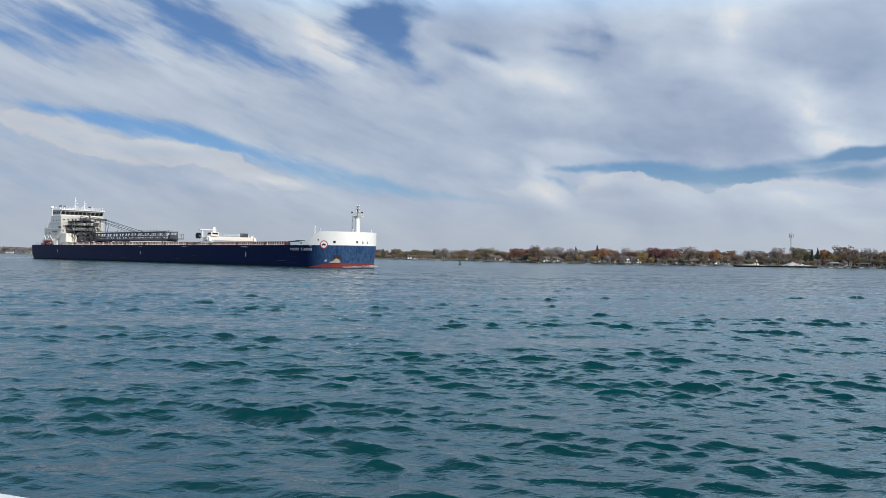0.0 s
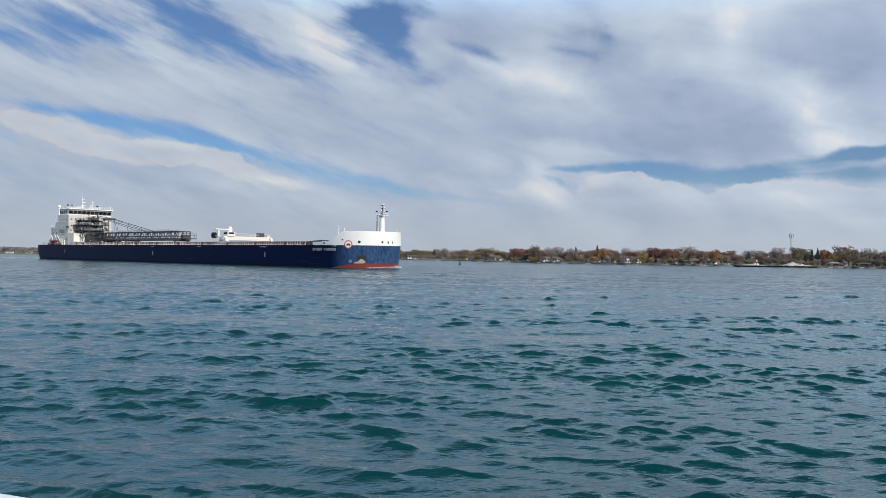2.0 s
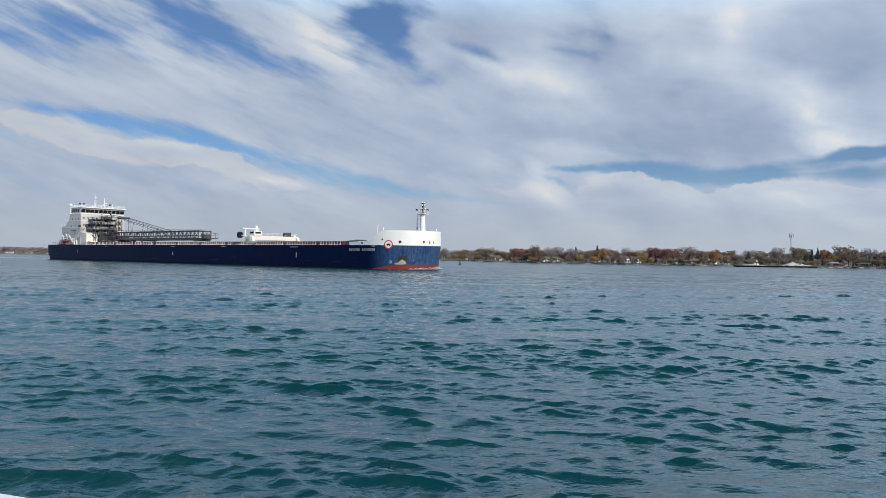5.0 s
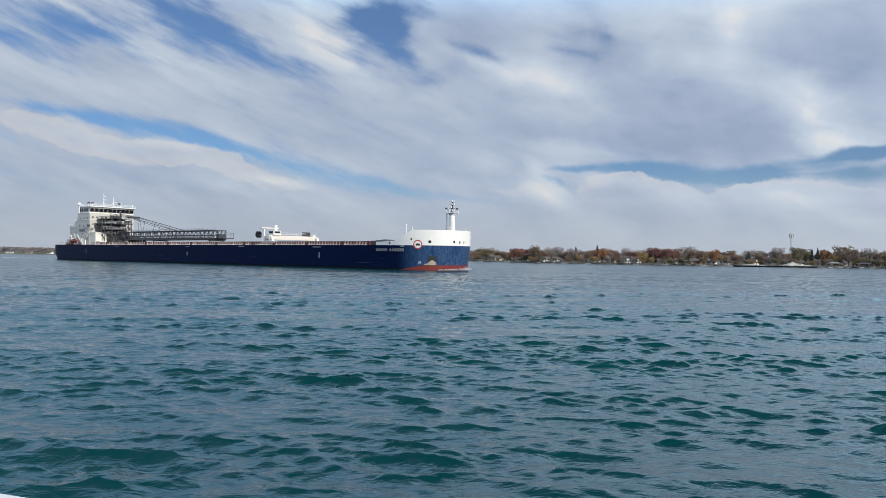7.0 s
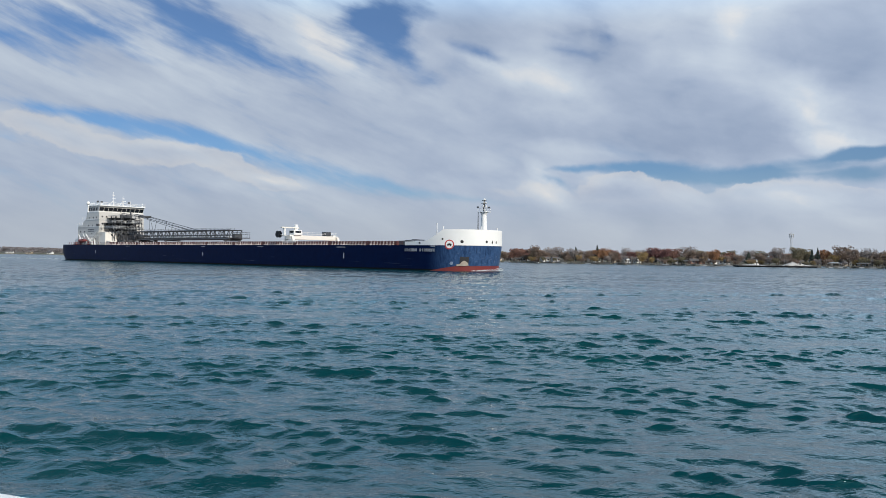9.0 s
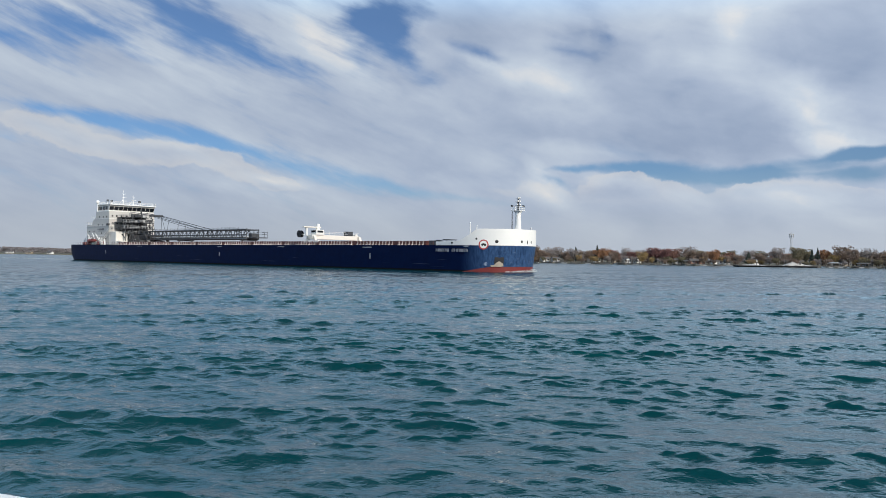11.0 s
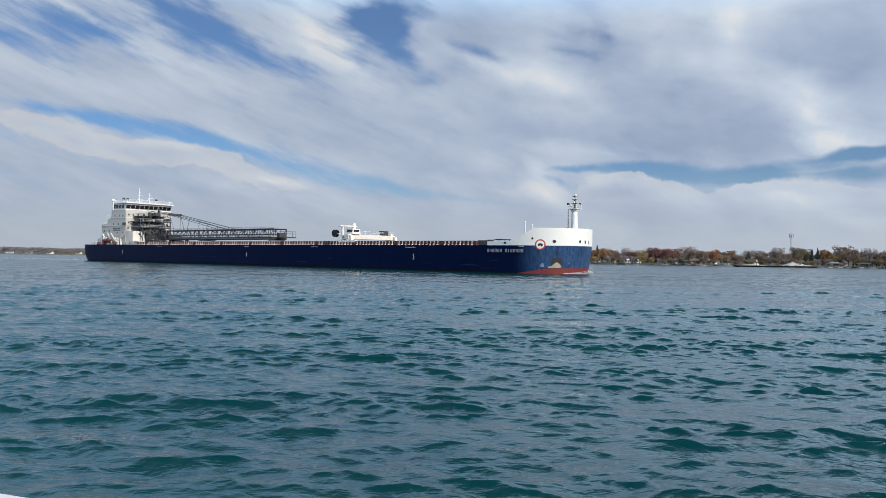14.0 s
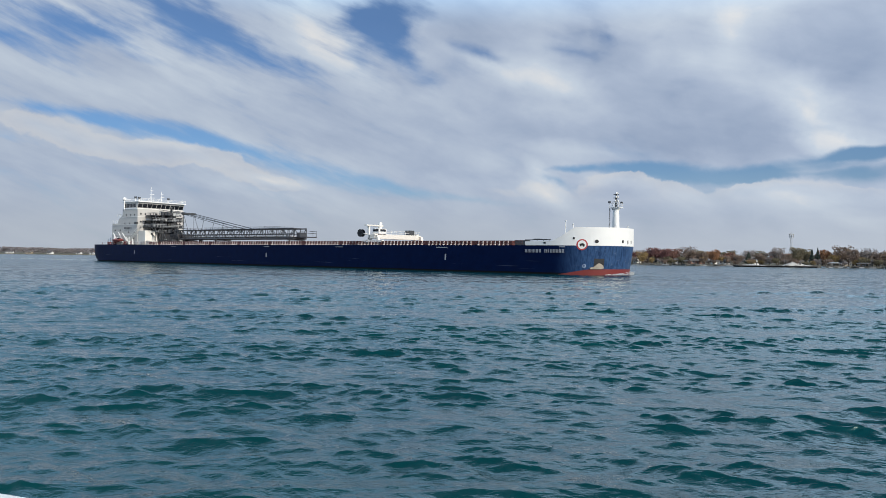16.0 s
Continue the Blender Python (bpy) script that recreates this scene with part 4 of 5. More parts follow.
    for x, y in ((-196.5, -6.3), (-195.5, -8.4), (-192.5, 3.5)):
        part("roof_light", box(bmesh.new(), x - 0.4, x + 0.4, y - 0.4, y + 0.4, 24.1, 24.9, 0.12), M_STEEL, wheel)
    # funnel casing behind
    part("funnel", prism(bmesh.new(), [(-205.2, 16.5), (-203.0, 20.4), (-207.4, 20.0), (-209.0, 14.6)], 1, 2.0, 7.0), M_WHITE, house)


def build_aft_gear():
    boat = bmesh.new()
    rows = []
    for k in range(13):
        u = -1 + k / 6
        w = 1.25 * max(1 - abs(u) ** 2.6, 0.03) ** 0.6
        rows.append([boat.verts.new((-203.0 + u * 3.3, -10.9 + w * math.cos(a), 8.2 + 0.85 * math.sin(a) * (1.0 if math.sin(a) < 0 else 0.85) * max(1 - abs(u) ** 4, 0.3))) for a in (2 * math.pi * j / 12 for j in range(12))])
    for a, b in zip(rows, rows[1:]):
        for j in range(12):
            boat.faces.new((a[j], a[(j + 1) % 12], b[(j + 1) % 12], b[j]))
    boat.faces.new(rows[0][::-1])
    boat.faces.new(rows[-1])
    life = part("lifeboat", boat, M_ORANGE, ship, "enclosed orange-red lifeboat in its davits", smooth=True)
    part("canopy_window", box(bmesh.new(), -201.9, -201.0, -12.0, -11.5, 8.6, 8.95), M_GLASS, life)
    for x in (-206.4, -199.6):
        bm = bmesh.new()
        bar(bm, (x + 2.6, -9.9, DECK), (x, -11.2, 10.9), 0.17, 8)
        bar(bm, (x + 2.6, -9.9, DECK), (x + 0.6, -9.9, 9.4), 0.15, 8)
        part("davit", bm, M_WHITE, ship)
    for x, y, z, r in ((-208.5, -9.5, 10.6, 0.5), (-212.5, -9.0, 9.2, 0.35), (-195.0, -10.9, 9.4, 0.45), (-193.2, -10.6, 8.6, 0.4), (-216.0, -8.0, 8.8, 0.3)):
        part("ventilator", bar(bmesh.new(), (x, y, DECK), (x, y, z), r, 12, r * 0.6), M_WHITE, ship, smooth=True)
    for x, y, h in ((-207.2, -10.2, 2.1), (-198.0, -10.6, 1.3), (-195.8, -10.0, 1.5), (-212.0, -9.6, 1.0)):
        part("winch", box(bmesh.new(), x - 0.8, x + 0.8, y - 0.5, y + 0.5, DECK, DECK + h, 0.15), M_ORANGE, ship)
    part("stern_crane", bar(bmesh.new(), (-199.5, -10.7, 7.0), (-203.0, -10.9, 11.2), 0.14, 8), M_WHITE, ship)
    part("ensign_staff", bar(bmesh.new(), (-223.5, 0, DECK), (-224.3, 0, 10.0), 0.06, 6), M_WHITE, ship)


def build_foam():
    """Broken white water thrown up along the stem and a thin line down the side."""
    rng = random.Random(8)
    bm = bmesh.new()
    for k in range(260):
        deg = rng.uniform(-60, 30)
        here, along, normal, p = bow_point(deg, 0.0, 0.15 + rng.random() ** 2 * 1.1)
        s = rng.uniform(0.04, 0.14)
        h = max(0.45 - abs(deg + 15) / 110, 0.05) * rng.random() ** 2 * 1.5
        bmesh.ops.create_icosphere(bm, subdivisions=1, radius=1.0, matrix=Matrix.Translation((p.x, p.y, 0.06 + h)) @ Matrix.Diagonal((s * 1.6, s * 1.6, s * 0.7, 1)))
    tagged(part("bow_wave", bm, M_FOAM, ship, "broken white bow wave"), kind="stuff")
    bm = bmesh.new()
    for k in range(260):
        x = -rng.uniform(226, 300)
        y = rng.gauss(-6, 2.5) * (1 + (-226 - x) / 90)
        s = rng.uniform(0.05, 0.16)
        bmesh.ops.create_icosphere(bm, subdivisions=1, radius=1.0, matrix=Matrix.Translation((x, y, 0.08)) @ Matrix.Diagonal((s * 5, s * 1.4, s * 0.35, 1)))
    tagged(part("stern_wake", bm, M_FOAM, ship, "flecks of pale foam in the wake"), kind="stuff")


build_bow_fittings()
build_deck()
build_crane()
build_boom()
build_house()
build_aft_gear()
build_foam()
# ---- far shore ----
SHORE = ((-900, 760), (-520, 735), (-420, 720), (-330, 712), (-200, 715), (-62, 708), (-29, 640), (8, 600), (28, 545), (62, 484), (98, 458), (126, 445), (158, 438), (181, 432), (200, 414), (227, 415), (248, 409), (330, 385), (600, 340), (1500, 250))


def shore_y(x):
    return float(np.interp(x, [p[0] for p in SHORE], [p[1] for p in SHORE]))


def land_z(x, y):
    return float(np.interp(y - shore_y(x), (-1.0, 0.0, 2.0, 12.0, 40.0, 120.0, 500.0), (-0.8, 0.25, 0.55, 0.8, 1.0, 1.4, 1.8)))


def make_land():
    bm = bmesh.new()
    xs = np.concatenate([np.arange(-4000, -900, 300), np.arange(-900, 600, 6), np.arange(600, 4200, 300)])
    rows = []
    for x in xs:
        y = shore_y(x)
        line = []
        for d in (-1.0, 0.0, 2.0, 12.0, 40.0, 120.0, 500.0, 4600.0 - y):
            j = 0.0 if d > 100 or abs(x) > 900 else noise.noise(Vector((x * 0.05, d * 0.05, 0)))
            line.append(bm.verts.new((x, y + d + j * 0.8, land_z(x, y + d) + j * 0.08)))
        rows.append(line)
    for a, b in zip(rows, rows[1:]):
        for k in range(7):
            bm.faces.new((a[k], b[k], b[k + 1], a[k + 1]))
    tagged(part("ground", bm, M_LAND, smooth=True), "low grassy river bank with dull autumn grass", "ground", kind="structure")


make_land()

# Autumn trees on the bank by colour: x, y, height, half width
TREES = {
    "pine": ((-60.5, 737.0, 7.6, 3.4), (-7.9, 639.2, 7.0, 2.5), (90.3, 495.6, 8.8, 1.9), (102.2, 483.0, 9.6, 1.9), (189.3, 451.2, 6.6, 2.1), (221.1, 436.8, 8.6, 1.7), (229.4, 446.3, 9.1, 1.7),),
    "olive": ((-45.4, 705.8, 8.6, 4.4), (-28.5, 656.4, 6.3, 6.1), (-21.4, 658.8, 7.0, 5.1), (18.3, 588.7, 4.7, 4.1), (32.4, 549.2, 8.6, 6.0), (210.0, 431.4, 9.8, 4.3), (219.9, 441.7, 9.3, 3.1),),
    "bare": ((0.5, 640.1, 8.6, 2.5), (76.7, 515.4, 8.9, 4.0), (78.9, 498.8, 8.7, 3.9), (87.3, 487.7, 8.0, 3.8), (120.1, 479.7, 8.7, 3.3), (161.2, 479.2, 9.6, 5.6), (205.5, 446.2, 9.5, 4.5), (261.1, 447.2, 9.6, 4.9),),
    "gold": ((10.3, 625.8, 3.8, 3.9), (39.8, 545.8, 3.6, 3.8), (126.8, 461.8, 6.8, 3.6), (231.2, 430.8, 6.0, 3.3), (247.1, 431.3, 5.2, 3.0),),
    "brown": ((27.6, 573.2, 6.1, 3.6), (46.0, 544.6, 6.2, 3.4), (63.0, 495.3, 9.6, 5.4), (71.3, 499.3, 5.9, 2.3), (83.7, 495.3, 6.8, 3.5), (96.4, 491.2, 7.0, 4.6), (108.9, 464.9, 6.2, 3.6), (154.8, 455.7, 8.2, 4.2), (164.9, 463.2, 7.0, 3.6), (176.8, 455.1, 5.0, 2.5), (185.7, 459.6, 5.8, 3.6), (194.7, 446.0, 5.6, 2.8), (193.6, 432.0, 4.2, 2.7), (211.5, 446.4, 4.4, 3.1), (240.5, 438.1, 10.9, 5.8), (238.5, 423.7, 9.1, 3.3), (253.7, 424.3, 8.0, 3.9), (264.4, 431.2, 8.8, 4.7), (263.5, 416.5, 8.1, 4.5),),
    "rust": ((50.9, 520.9, 8.2, 4.0), (57.5, 519.0, 7.8, 5.2), (146.3, 462.6, 8.9, 4.7),),
    "orange": ((105.3, 481.6, 8.5, 5.6), (166.3, 447.8, 8.3, 3.8), (233.3, 445.2, 8.8, 3.5),),
    "maroon": ((124.1, 477.9, 6.5, 4.8), (136.9, 469.6, 9.2, 6.2), (138.7, 454.2, 8.4, 3.5),),
}
M_BARK = material("grey_brown_bark", (0.11, 0.09, 0.075), 0.9, grain=0.3, scale=2.0)


def leaf_material(name, colour, other):
    """Leaves that vary from clump to clump and from tree to tree."""
    m = bpy.data.materials.new(name)
    m.use_nodes = True
    g = Graph(m.node_tree)
    b = m.node_tree.nodes["Principled BSDF"]
    island = g.node("ShaderNodeNewGeometry", out=8)
    tree = g.node("ShaderNodeObjectInfo", out=5)
    col = g.mix(g.math("ADD", g.math("MULTIPLY", island, 0.6), g.math("MULTIPLY", tree, 0.4)), colour, other)
    m.node_tree.links.new(col, b.inputs["Base Color"])
    b.inputs["Roughness"].default_value = 0.8
    b.inputs["Specular IOR Level"].default_value = 0.2
    return m


LEAF = {
    "olive": leaf_material("olive_brown_leaves", (0.15, 0.14, 0.085), (0.23, 0.195, 0.13)),
    "brown": leaf_material("dull_brown_leaves", (0.19, 0.14, 0.11), (0.28, 0.215, 0.175)),
    "bare": leaf_material("grey_bare_twigs", (0.22, 0.195, 0.185), (0.31, 0.275, 0.26)),
    "gold": leaf_material("old_gold_leaves", (0.27, 0.19, 0.085), (0.36, 0.26, 0.13)),
    "rust": leaf_material("rust_red_leaves", (0.20, 0.105, 0.085), (0.29, 0.165, 0.13)),
    "orange": leaf_material("orange_leaves", (0.26, 0.130, 0.070), (0.35, 0.195, 0.11)),
    "maroon": leaf_material("maroon_leaves", (0.165, 0.08, 0.075), (0.25, 0.13, 0.125)),
    "pine": leaf_material("dark_conifer_needles", (0.055, 0.07, 0.06), (0.09, 0.105, 0.085)),
    # distance haze is put into this pale grey leaf colour
    "far": leaf_material("painted_haze_far_leaves", (0.20, 0.185, 0.19), (0.23, 0.21, 0.215)),
}
WORDS = {"olive": "olive-brown", "brown": "dull brown", "bare": "bare grey twiggy", "gold": "old-gold", "rust": "rust-red", "orange": "orange autumn", "maroon": "maroon", "pine": "dark green conical"}


def clump(bm, p, s, rng):
    """A crumpled leaf clump of two crossed, bent blades."""
    for _ in range(2):
        u = Vector((rng.gauss(0, 1), rng.gauss(0, 1), rng.gauss(0, 0.7))).normalized()
        v = u.orthogonal().normalized()
        v.rotate(Euler((rng.uniform(0, 6), rng.uniform(0, 6), 0)))
        w = u.cross(v)
        bm.faces.new([bm.verts.new(p + u * s), bm.verts.new(p + v * s * 0.7 + w * s * 0.25), bm.verts.new(p - u * s * 0.9), bm.verts.new(p - v * s * 0.7 - w * s * 0.2)])


def tree_meshes(kind, seed):
    """Unit tree: height 1, half width 1; trunk with limbs, and crown."""
    rng = random.Random(seed)
    wood, crown = bmesh.new(), bmesh.new()
    if kind == "pine":
        bar(wood, (0, 0, 0), (0, 0, 0.95), 0.09, 6, 0.02)
        for k in range(420):
            f = rng.random() ** 0.8
            a, r = rng.uniform(0, 6.283), (1 - f) * (0.65 + 0.35 * math.sin(f * 40 + seed)) * rng.uniform(0.4, 1.0)
            clump(crown, Vector((r * math.cos(a), r * math.sin(a), 0.12 + 0.88 * f)), 0.11, rng)
        return wood, crown
    tips = []
    bar(wood, (0, 0, 0), (0.02, 0, 0.34), 0.10, 7, 0.075)
    for k in range(9 if kind != "bare" else 12):
        a = k * 2.4 + rng.uniform(-0.3, 0.3)
        z0 = rng.uniform(0.2, 0.36)
        r, z = rng.uniform(0.35, 0.75), rng.uniform(0.55, 0.88)
        mid = Vector((r * 0.5 * math.cos(a), r * 0.5 * math.sin(a), z0 + (z - z0) * 0.5))
        end = Vector((r * math.cos(a), r * math.sin(a), z))
        bar(wood, (0.01, 0, z0), mid, 0.045, 5, 0.03)
        bar(wood, mid, end, 0.03, 5, 0.012)
        tips += [mid, end]
        for j in range(4):
            d = Vector((rng.gauss(0, 0.25), rng.gauss(0, 0.25), rng.uniform(0.0, 0.14)))
            bar(wood, mid.lerp(end, rng.random()), mid.lerp(end, rng.random()) + d, 0.016, 4, 0.006)
    lobes = [(t, rng.uniform(0.26, 0.40)) for t in tips] + [(Vector((0, 0, 0.8)), 0.34), (Vector((0, 0, 0.62)), 0.4)]
    n = 1650 if kind != "bare" else 900
    for k in range(n):
        c, r = lobes[rng.randrange(len(lobes))]
        d = Vector((rng.gauss(0, 1), rng.gauss(0, 1), rng.gauss(0, 1))).normalized() * (rng.random() ** 0.4)
        p = c + Vector((d.x * r * 1.25, d.y * r * 1.25, d.z * r * 0.52))
        if p.z > 1.0 or p.z < 0.18:
            continue
        if kind == "bare":
            q = p + Vector((rng.gauss(0, 0.10), rng.gauss(0, 0.10), rng.uniform(0.02, 0.10)))
            bar(crown, p, q, 0.016, 3, 0.004)
        else:
            clump(crown, p, rng.uniform(0.032, 0.068), rng)
    return wood, crown


TREE_KIT = {}


def tree(kind, x, y, height, half, seed):
    """Copies share meshes; each tree has its own size and turn."""
    key = (kind, seed % 3)
    if key not in TREE_KIT:
        wood, crown = tree_meshes(kind, 50 + 7 * (seed % 3) + len(kind))
        TREE_KIT[key] = (shared(wood, "trunk", M_BARK), shared(crown, "crown", LEAF[kind]))
    root = thing("tree", WORDS[kind] + " tree standing on the far river bank", "tree", "trees on the far bank")
    root.matrix_basis = pose(x, y, land_z(x, y) - 0.1, 0, 0, seed * 77 % 360)
    wide = half * (1.7 if kind == "pine" else 1.15)
    root.scale = (wide, wide, height * 1.13)
    for name, me in zip(("trunk", "crown"), TREE_KIT[key]):
        ob = new(name, me)
        ob.parent = root
    return root


count = 0
for kind, rows in TREES.items():
    for x, y, height, half in rows:
        tree(kind, x, y, height, half, count)
        count += 1
rng = random.Random(21)
for k in range(75):    # second row that fills the skyline
    x = -75 + k * 5.2 + rng.uniform(-2, 2)
    kind = rng.choice(("brown", "brown", "bare", "olive", "bare", "rust"))
    tree(kind, x, shore_y(x) + rng.uniform(38, 62), rng.uniform(5.8, 8.2), rng.uniform(3.2, 5.0), count + k)
for k in range(120):    # shrubs and young trees by the houses
    x = -70 + k * 3.15 + rng.uniform(-2, 2)
    tree(rng.choice(("brown", "bare", "olive", "gold", "brown")), x, shore_y(x) + rng.uniform(2, 20), rng.uniform(2.0, 4.6), rng.uniform(1.4, 3.0), count + 80 + k)


def far_woods(x0, x1, back, n, low, high, seed, label, size=1.0):
    """A far belt of woods, too many trees to count."""
    rng = random.Random(seed)
    bm = bmesh.new()
    for k in range(n):
        x = rng.uniform(x0, x1)
        y = shore_y(x) + back + rng.uniform(0, 30)
        top = low + (high - low) * (0.5 + 0.5 * noise.noise(Vector((x * 0.03, seed, 0))) + 0.3 * abs(noise.noise(Vector((x * 0.11, seed, 5)))) + 0.2 * noise.noise(Vector((x * 0.3, seed, 2))))
        z = 1.0 + (top - 1.0) * rng.random() ** 0.6
        clump(bm, Vector((x, y, z)), rng.uniform(0.4, 1.0) * size, rng)
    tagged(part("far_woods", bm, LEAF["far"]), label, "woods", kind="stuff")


# all three belts wear the leaf colour with haze painted in
far_woods(-620, -150, 8, 16000, 4.6, 8.2, 3, "low belt of dull brown woods far across the river, greyed with painted haze")
far_woods(-150, 420, 70, 15000, 4.5, 7.6, 9, "brown and grey woods behind the houses, greyed with painted haze")
far_woods(290, 700, 15, 6000, 6.0, 10.0, 5, "brown autumn woods further along the bank, greyed with painted haze")

# ---- houses, docks and boats along the bank ----
M_SIDING = {
    "white": material("white_siding", (0.72, 0.72, 0.70), 0.7, grain=0.06, scale=1.5),
    "grey": material("grey_siding", (0.36, 0.37, 0.38), 0.7, grain=0.1, scale=1.5),
    "tan": material("tan_siding", (0.40, 0.33, 0.25), 0.7, grain=0.1, scale=1.5),
    "brick": material("brown_brick", (0.22, 0.12, 0.09), 0.8, grain=0.2, scale=2.0),
}
M_ROOF = material("dark_roof_shingle", (0.10, 0.095, 0.095), 0.85, grain=0.25, scale=1.5)
M_WOOD = material("weathered_dock_wood", (0.20, 0.18, 0.155), 0.9, grain=0.25, scale=2.0)


def house(x, y, w, d, wall_h, paint, turn, ridge_along=True):
    home = thing("house", "small %s house with a dark gabled roof by the water" % {"brick": "brown brick", "tan": "tan-sided", "grey": "grey-sided", "white": "white-sided"}[paint], "house", "houses on the far bank")
    home.matrix_basis = pose(x, y, land_z(x, y) - 0.1, 0, 0, turn)
    rise = 0.34 * (d if ridge_along else w)
    rise = min(rise, 1.2)
    bm = bmesh.new()
    if ridge_along:
        prism(bm, [(-d / 2, 0), (d / 2, 0), (d / 2, wall_h), (0, wall_h + rise), (-d / 2, wall_h)], 0, -w / 2, w / 2)
    else:
        prism(bm, [(-w / 2, 0), (w / 2, 0), (w / 2, wall_h), (0, wall_h + rise), (-w / 2, wall_h)], 1, -d / 2, d / 2)
    part("wall", bm, M_SIDING[paint], home)
    bm = bmesh.new()
    e, span, long = 0.35, (d if ridge_along else w) / 2, (w if ridge_along else d) / 2 + 0.35
    k = rise / span
    prism(bm, [(-span - e, wall_h - e * k + 0.03), (0, wall_h + rise + 0.03), (span + e, wall_h - e * k + 0.03), (span + e, wall_h - e * k + 0.22), (0, wall_h + rise + 0.24), (-span - e, wall_h - e * k + 0.22)], 0 if ridge_along else 1, -long, long)
    roof = part("roof", bm, M_ROOF, home)
    part("chimney", box(bmesh.new(), w * 0.2, w * 0.2 + 0.5, -0.3, 0.3, wall_h + 0.3, wall_h + rise + 0.6), M_SIDING["brick"], roof)
    part("door", box(bmesh.new(), -0.45, 0.45, -d / 2 - 0.05, -d / 2 + 0.03, 0.1, 2.0), M_ROOF, home)
    for wx in (-w * 0.33, w * 0.33):
        win = part("window", box(bmesh.new(), wx - 0.7, wx + 0.7, -d / 2 - 0.06, -d / 2 + 0.03, 0.9, 2.05), M_SIDING["white"], home)
        part("pane", box(bmesh.new(), wx - 0.6, wx + 0.6, -d / 2 - 0.08, -d / 2 - 0.02, 1.0, 1.95), M_GLASS, win)


for row in (
    (-50.3, 692, 9, 6, "grey", 10), (-27, 646, 13, 6, "white", 5), (-14, 640, 9, 6, "tan", 0), (19.7, 576, 6, 5, "white", 20), (40, 535, 8, 6, "tan", 30),
    (56.8, 501, 7, 6, "white", 25), (63.5, 495, 6, 5, "brick", 30), (68.8, 487, 7, 5, "white", 20), (75.3, 482, 6, 5, "grey", 15), (99.2, 463, 4.5, 4.5, "white", 10),
    (108, 462, 7, 5, "tan", 10), (132.9, 455.5, 5, 5, "tan", 10)):
    house(row[0], row[1] + 7, row[2] * 0.75, row[3] * 0.8, 2.0, row[4], row[5], row[2] > 5.5)
for row in (
    (116.3, 454, 5.5, 5, "white", 12), (123.5, 455, 5, 6, "white", 8), (138.3, 449, 4, 5, "white", 0), (147.7, 452, 6, 5, "grey", 5), (157.1, 445, 12, 6, "brick", 5),
    (168.8, 443, 7, 5, "white", 8), (174, 441, 5, 4, "white", 0), (189.6, 437, 5, 5, "white", 20), (211, 425, 6, 4, "white", -5), (203.3, 417.5, 3.4, 2.6, "white", 0),
    (235.7, 425, 7, 6, "tan", 5), (249.4, 424, 9, 6, "grey", 0), (262, 420, 8, 6, "tan", 5)):
    house(row[0], row[1] + 7, row[2] * 0.75, row[3] * 0.8, 2.0, row[4], row[5], row[2] > 5.5)

rng = random.Random(31)
for k in range(16):
    x = -470 + k * 21 + rng.uniform(-6, 6)
    house(x, shore_y(x) + 6, rng.uniform(3, 6.5), 4, 1.4, rng.choice(("white", "white", "grey", "tan")), rng.uniform(-15, 15))


def dock(x, length, turn=0.0, roofed=False):
    pier = thing("dock", "weathered wooden dock on posts at the water's edge", "dock", "docks on the far bank")
    pier.matrix_basis = pose(x, shore_y(x) + 1.0, 0, 0, 0, turn)
    for k in range(int(length / 0.6)):
        part("plank", box(bmesh.new(), -1.0, 1.0, -k * 0.6 - 0.56, -k * 0.6, 0.62, 0.70), M_WOOD, pier)
    for k in range(int(length / 3) + 1):
        for px in (-0.95, 0.95):
            part("post", bar(bmesh.new(), (px, -k * 3 - 0.2, -1.0), (px, -k * 3 - 0.2, 1.25 if not roofed else 2.6), 0.11, 6), M_WOOD, pier)
    if roofed:
        part("canopy", prism(bmesh.new(), [(-1.8, 2.5), (1.8, 2.5), (0, 3.1)], 1, -length, 0), M_SIDING["grey"] if int(x) % 2 else M_ROOF, pier)


def boat(x, y, turn, paint):
    hull = thing("motorboat", "small %s motorboat moored by the bank" % paint, "boat", "moored boats")
    hull.matrix_basis = pose(x, y, 0, 0, 0, turn)
    hull.scale = (0.62, 0.62, 0.62)
    bm = bmesh.new()
    rows = []
    for k in range(9):
        u = k / 8
        w = 1.05 * (1 - max(u - 0.35, 0) ** 2 * 2.2)
        rows.append([bm.verts.new(p) for p in ((u * 6, -w, 0.75 + 0.25 * u), (u * 6, -w * 0.7, -0.2), (u * 6, w * 0.7, -0.2), (u * 6, w, 0.75 + 0.25 * u))])
    for a, b in zip(rows, rows[1:]):
        for j in range(4):
            bm.faces.new((a[j], a[(j + 1) % 4], b[(j + 1) % 4], b[j]))
    bm.faces.new(rows[0])
    bm.faces.new(rows[-1][::-1])
    part("boat_hull", bm, M_SIDING["white"] if paint == "white" else M_SIDING["grey"], hull)
    part("windscreen", prism(bmesh.new(), [(2.6, 0.8), (3.6, 0.85), (2.9, 1.5)], 1, -0.8, 0.8), M_GLASS, hull)
    part("cockpit_cover", box(bmesh.new(), 0.4, 2.6, -0.85, 0.85, 0.75, 1.1, 0.1), M_ROOF, hull)
    part("outboard_motor", box(bmesh.new(), -0.5, 0.0, -0.25, 0.25, -0.2, 1.1, 0.08), M_BLACK, hull)


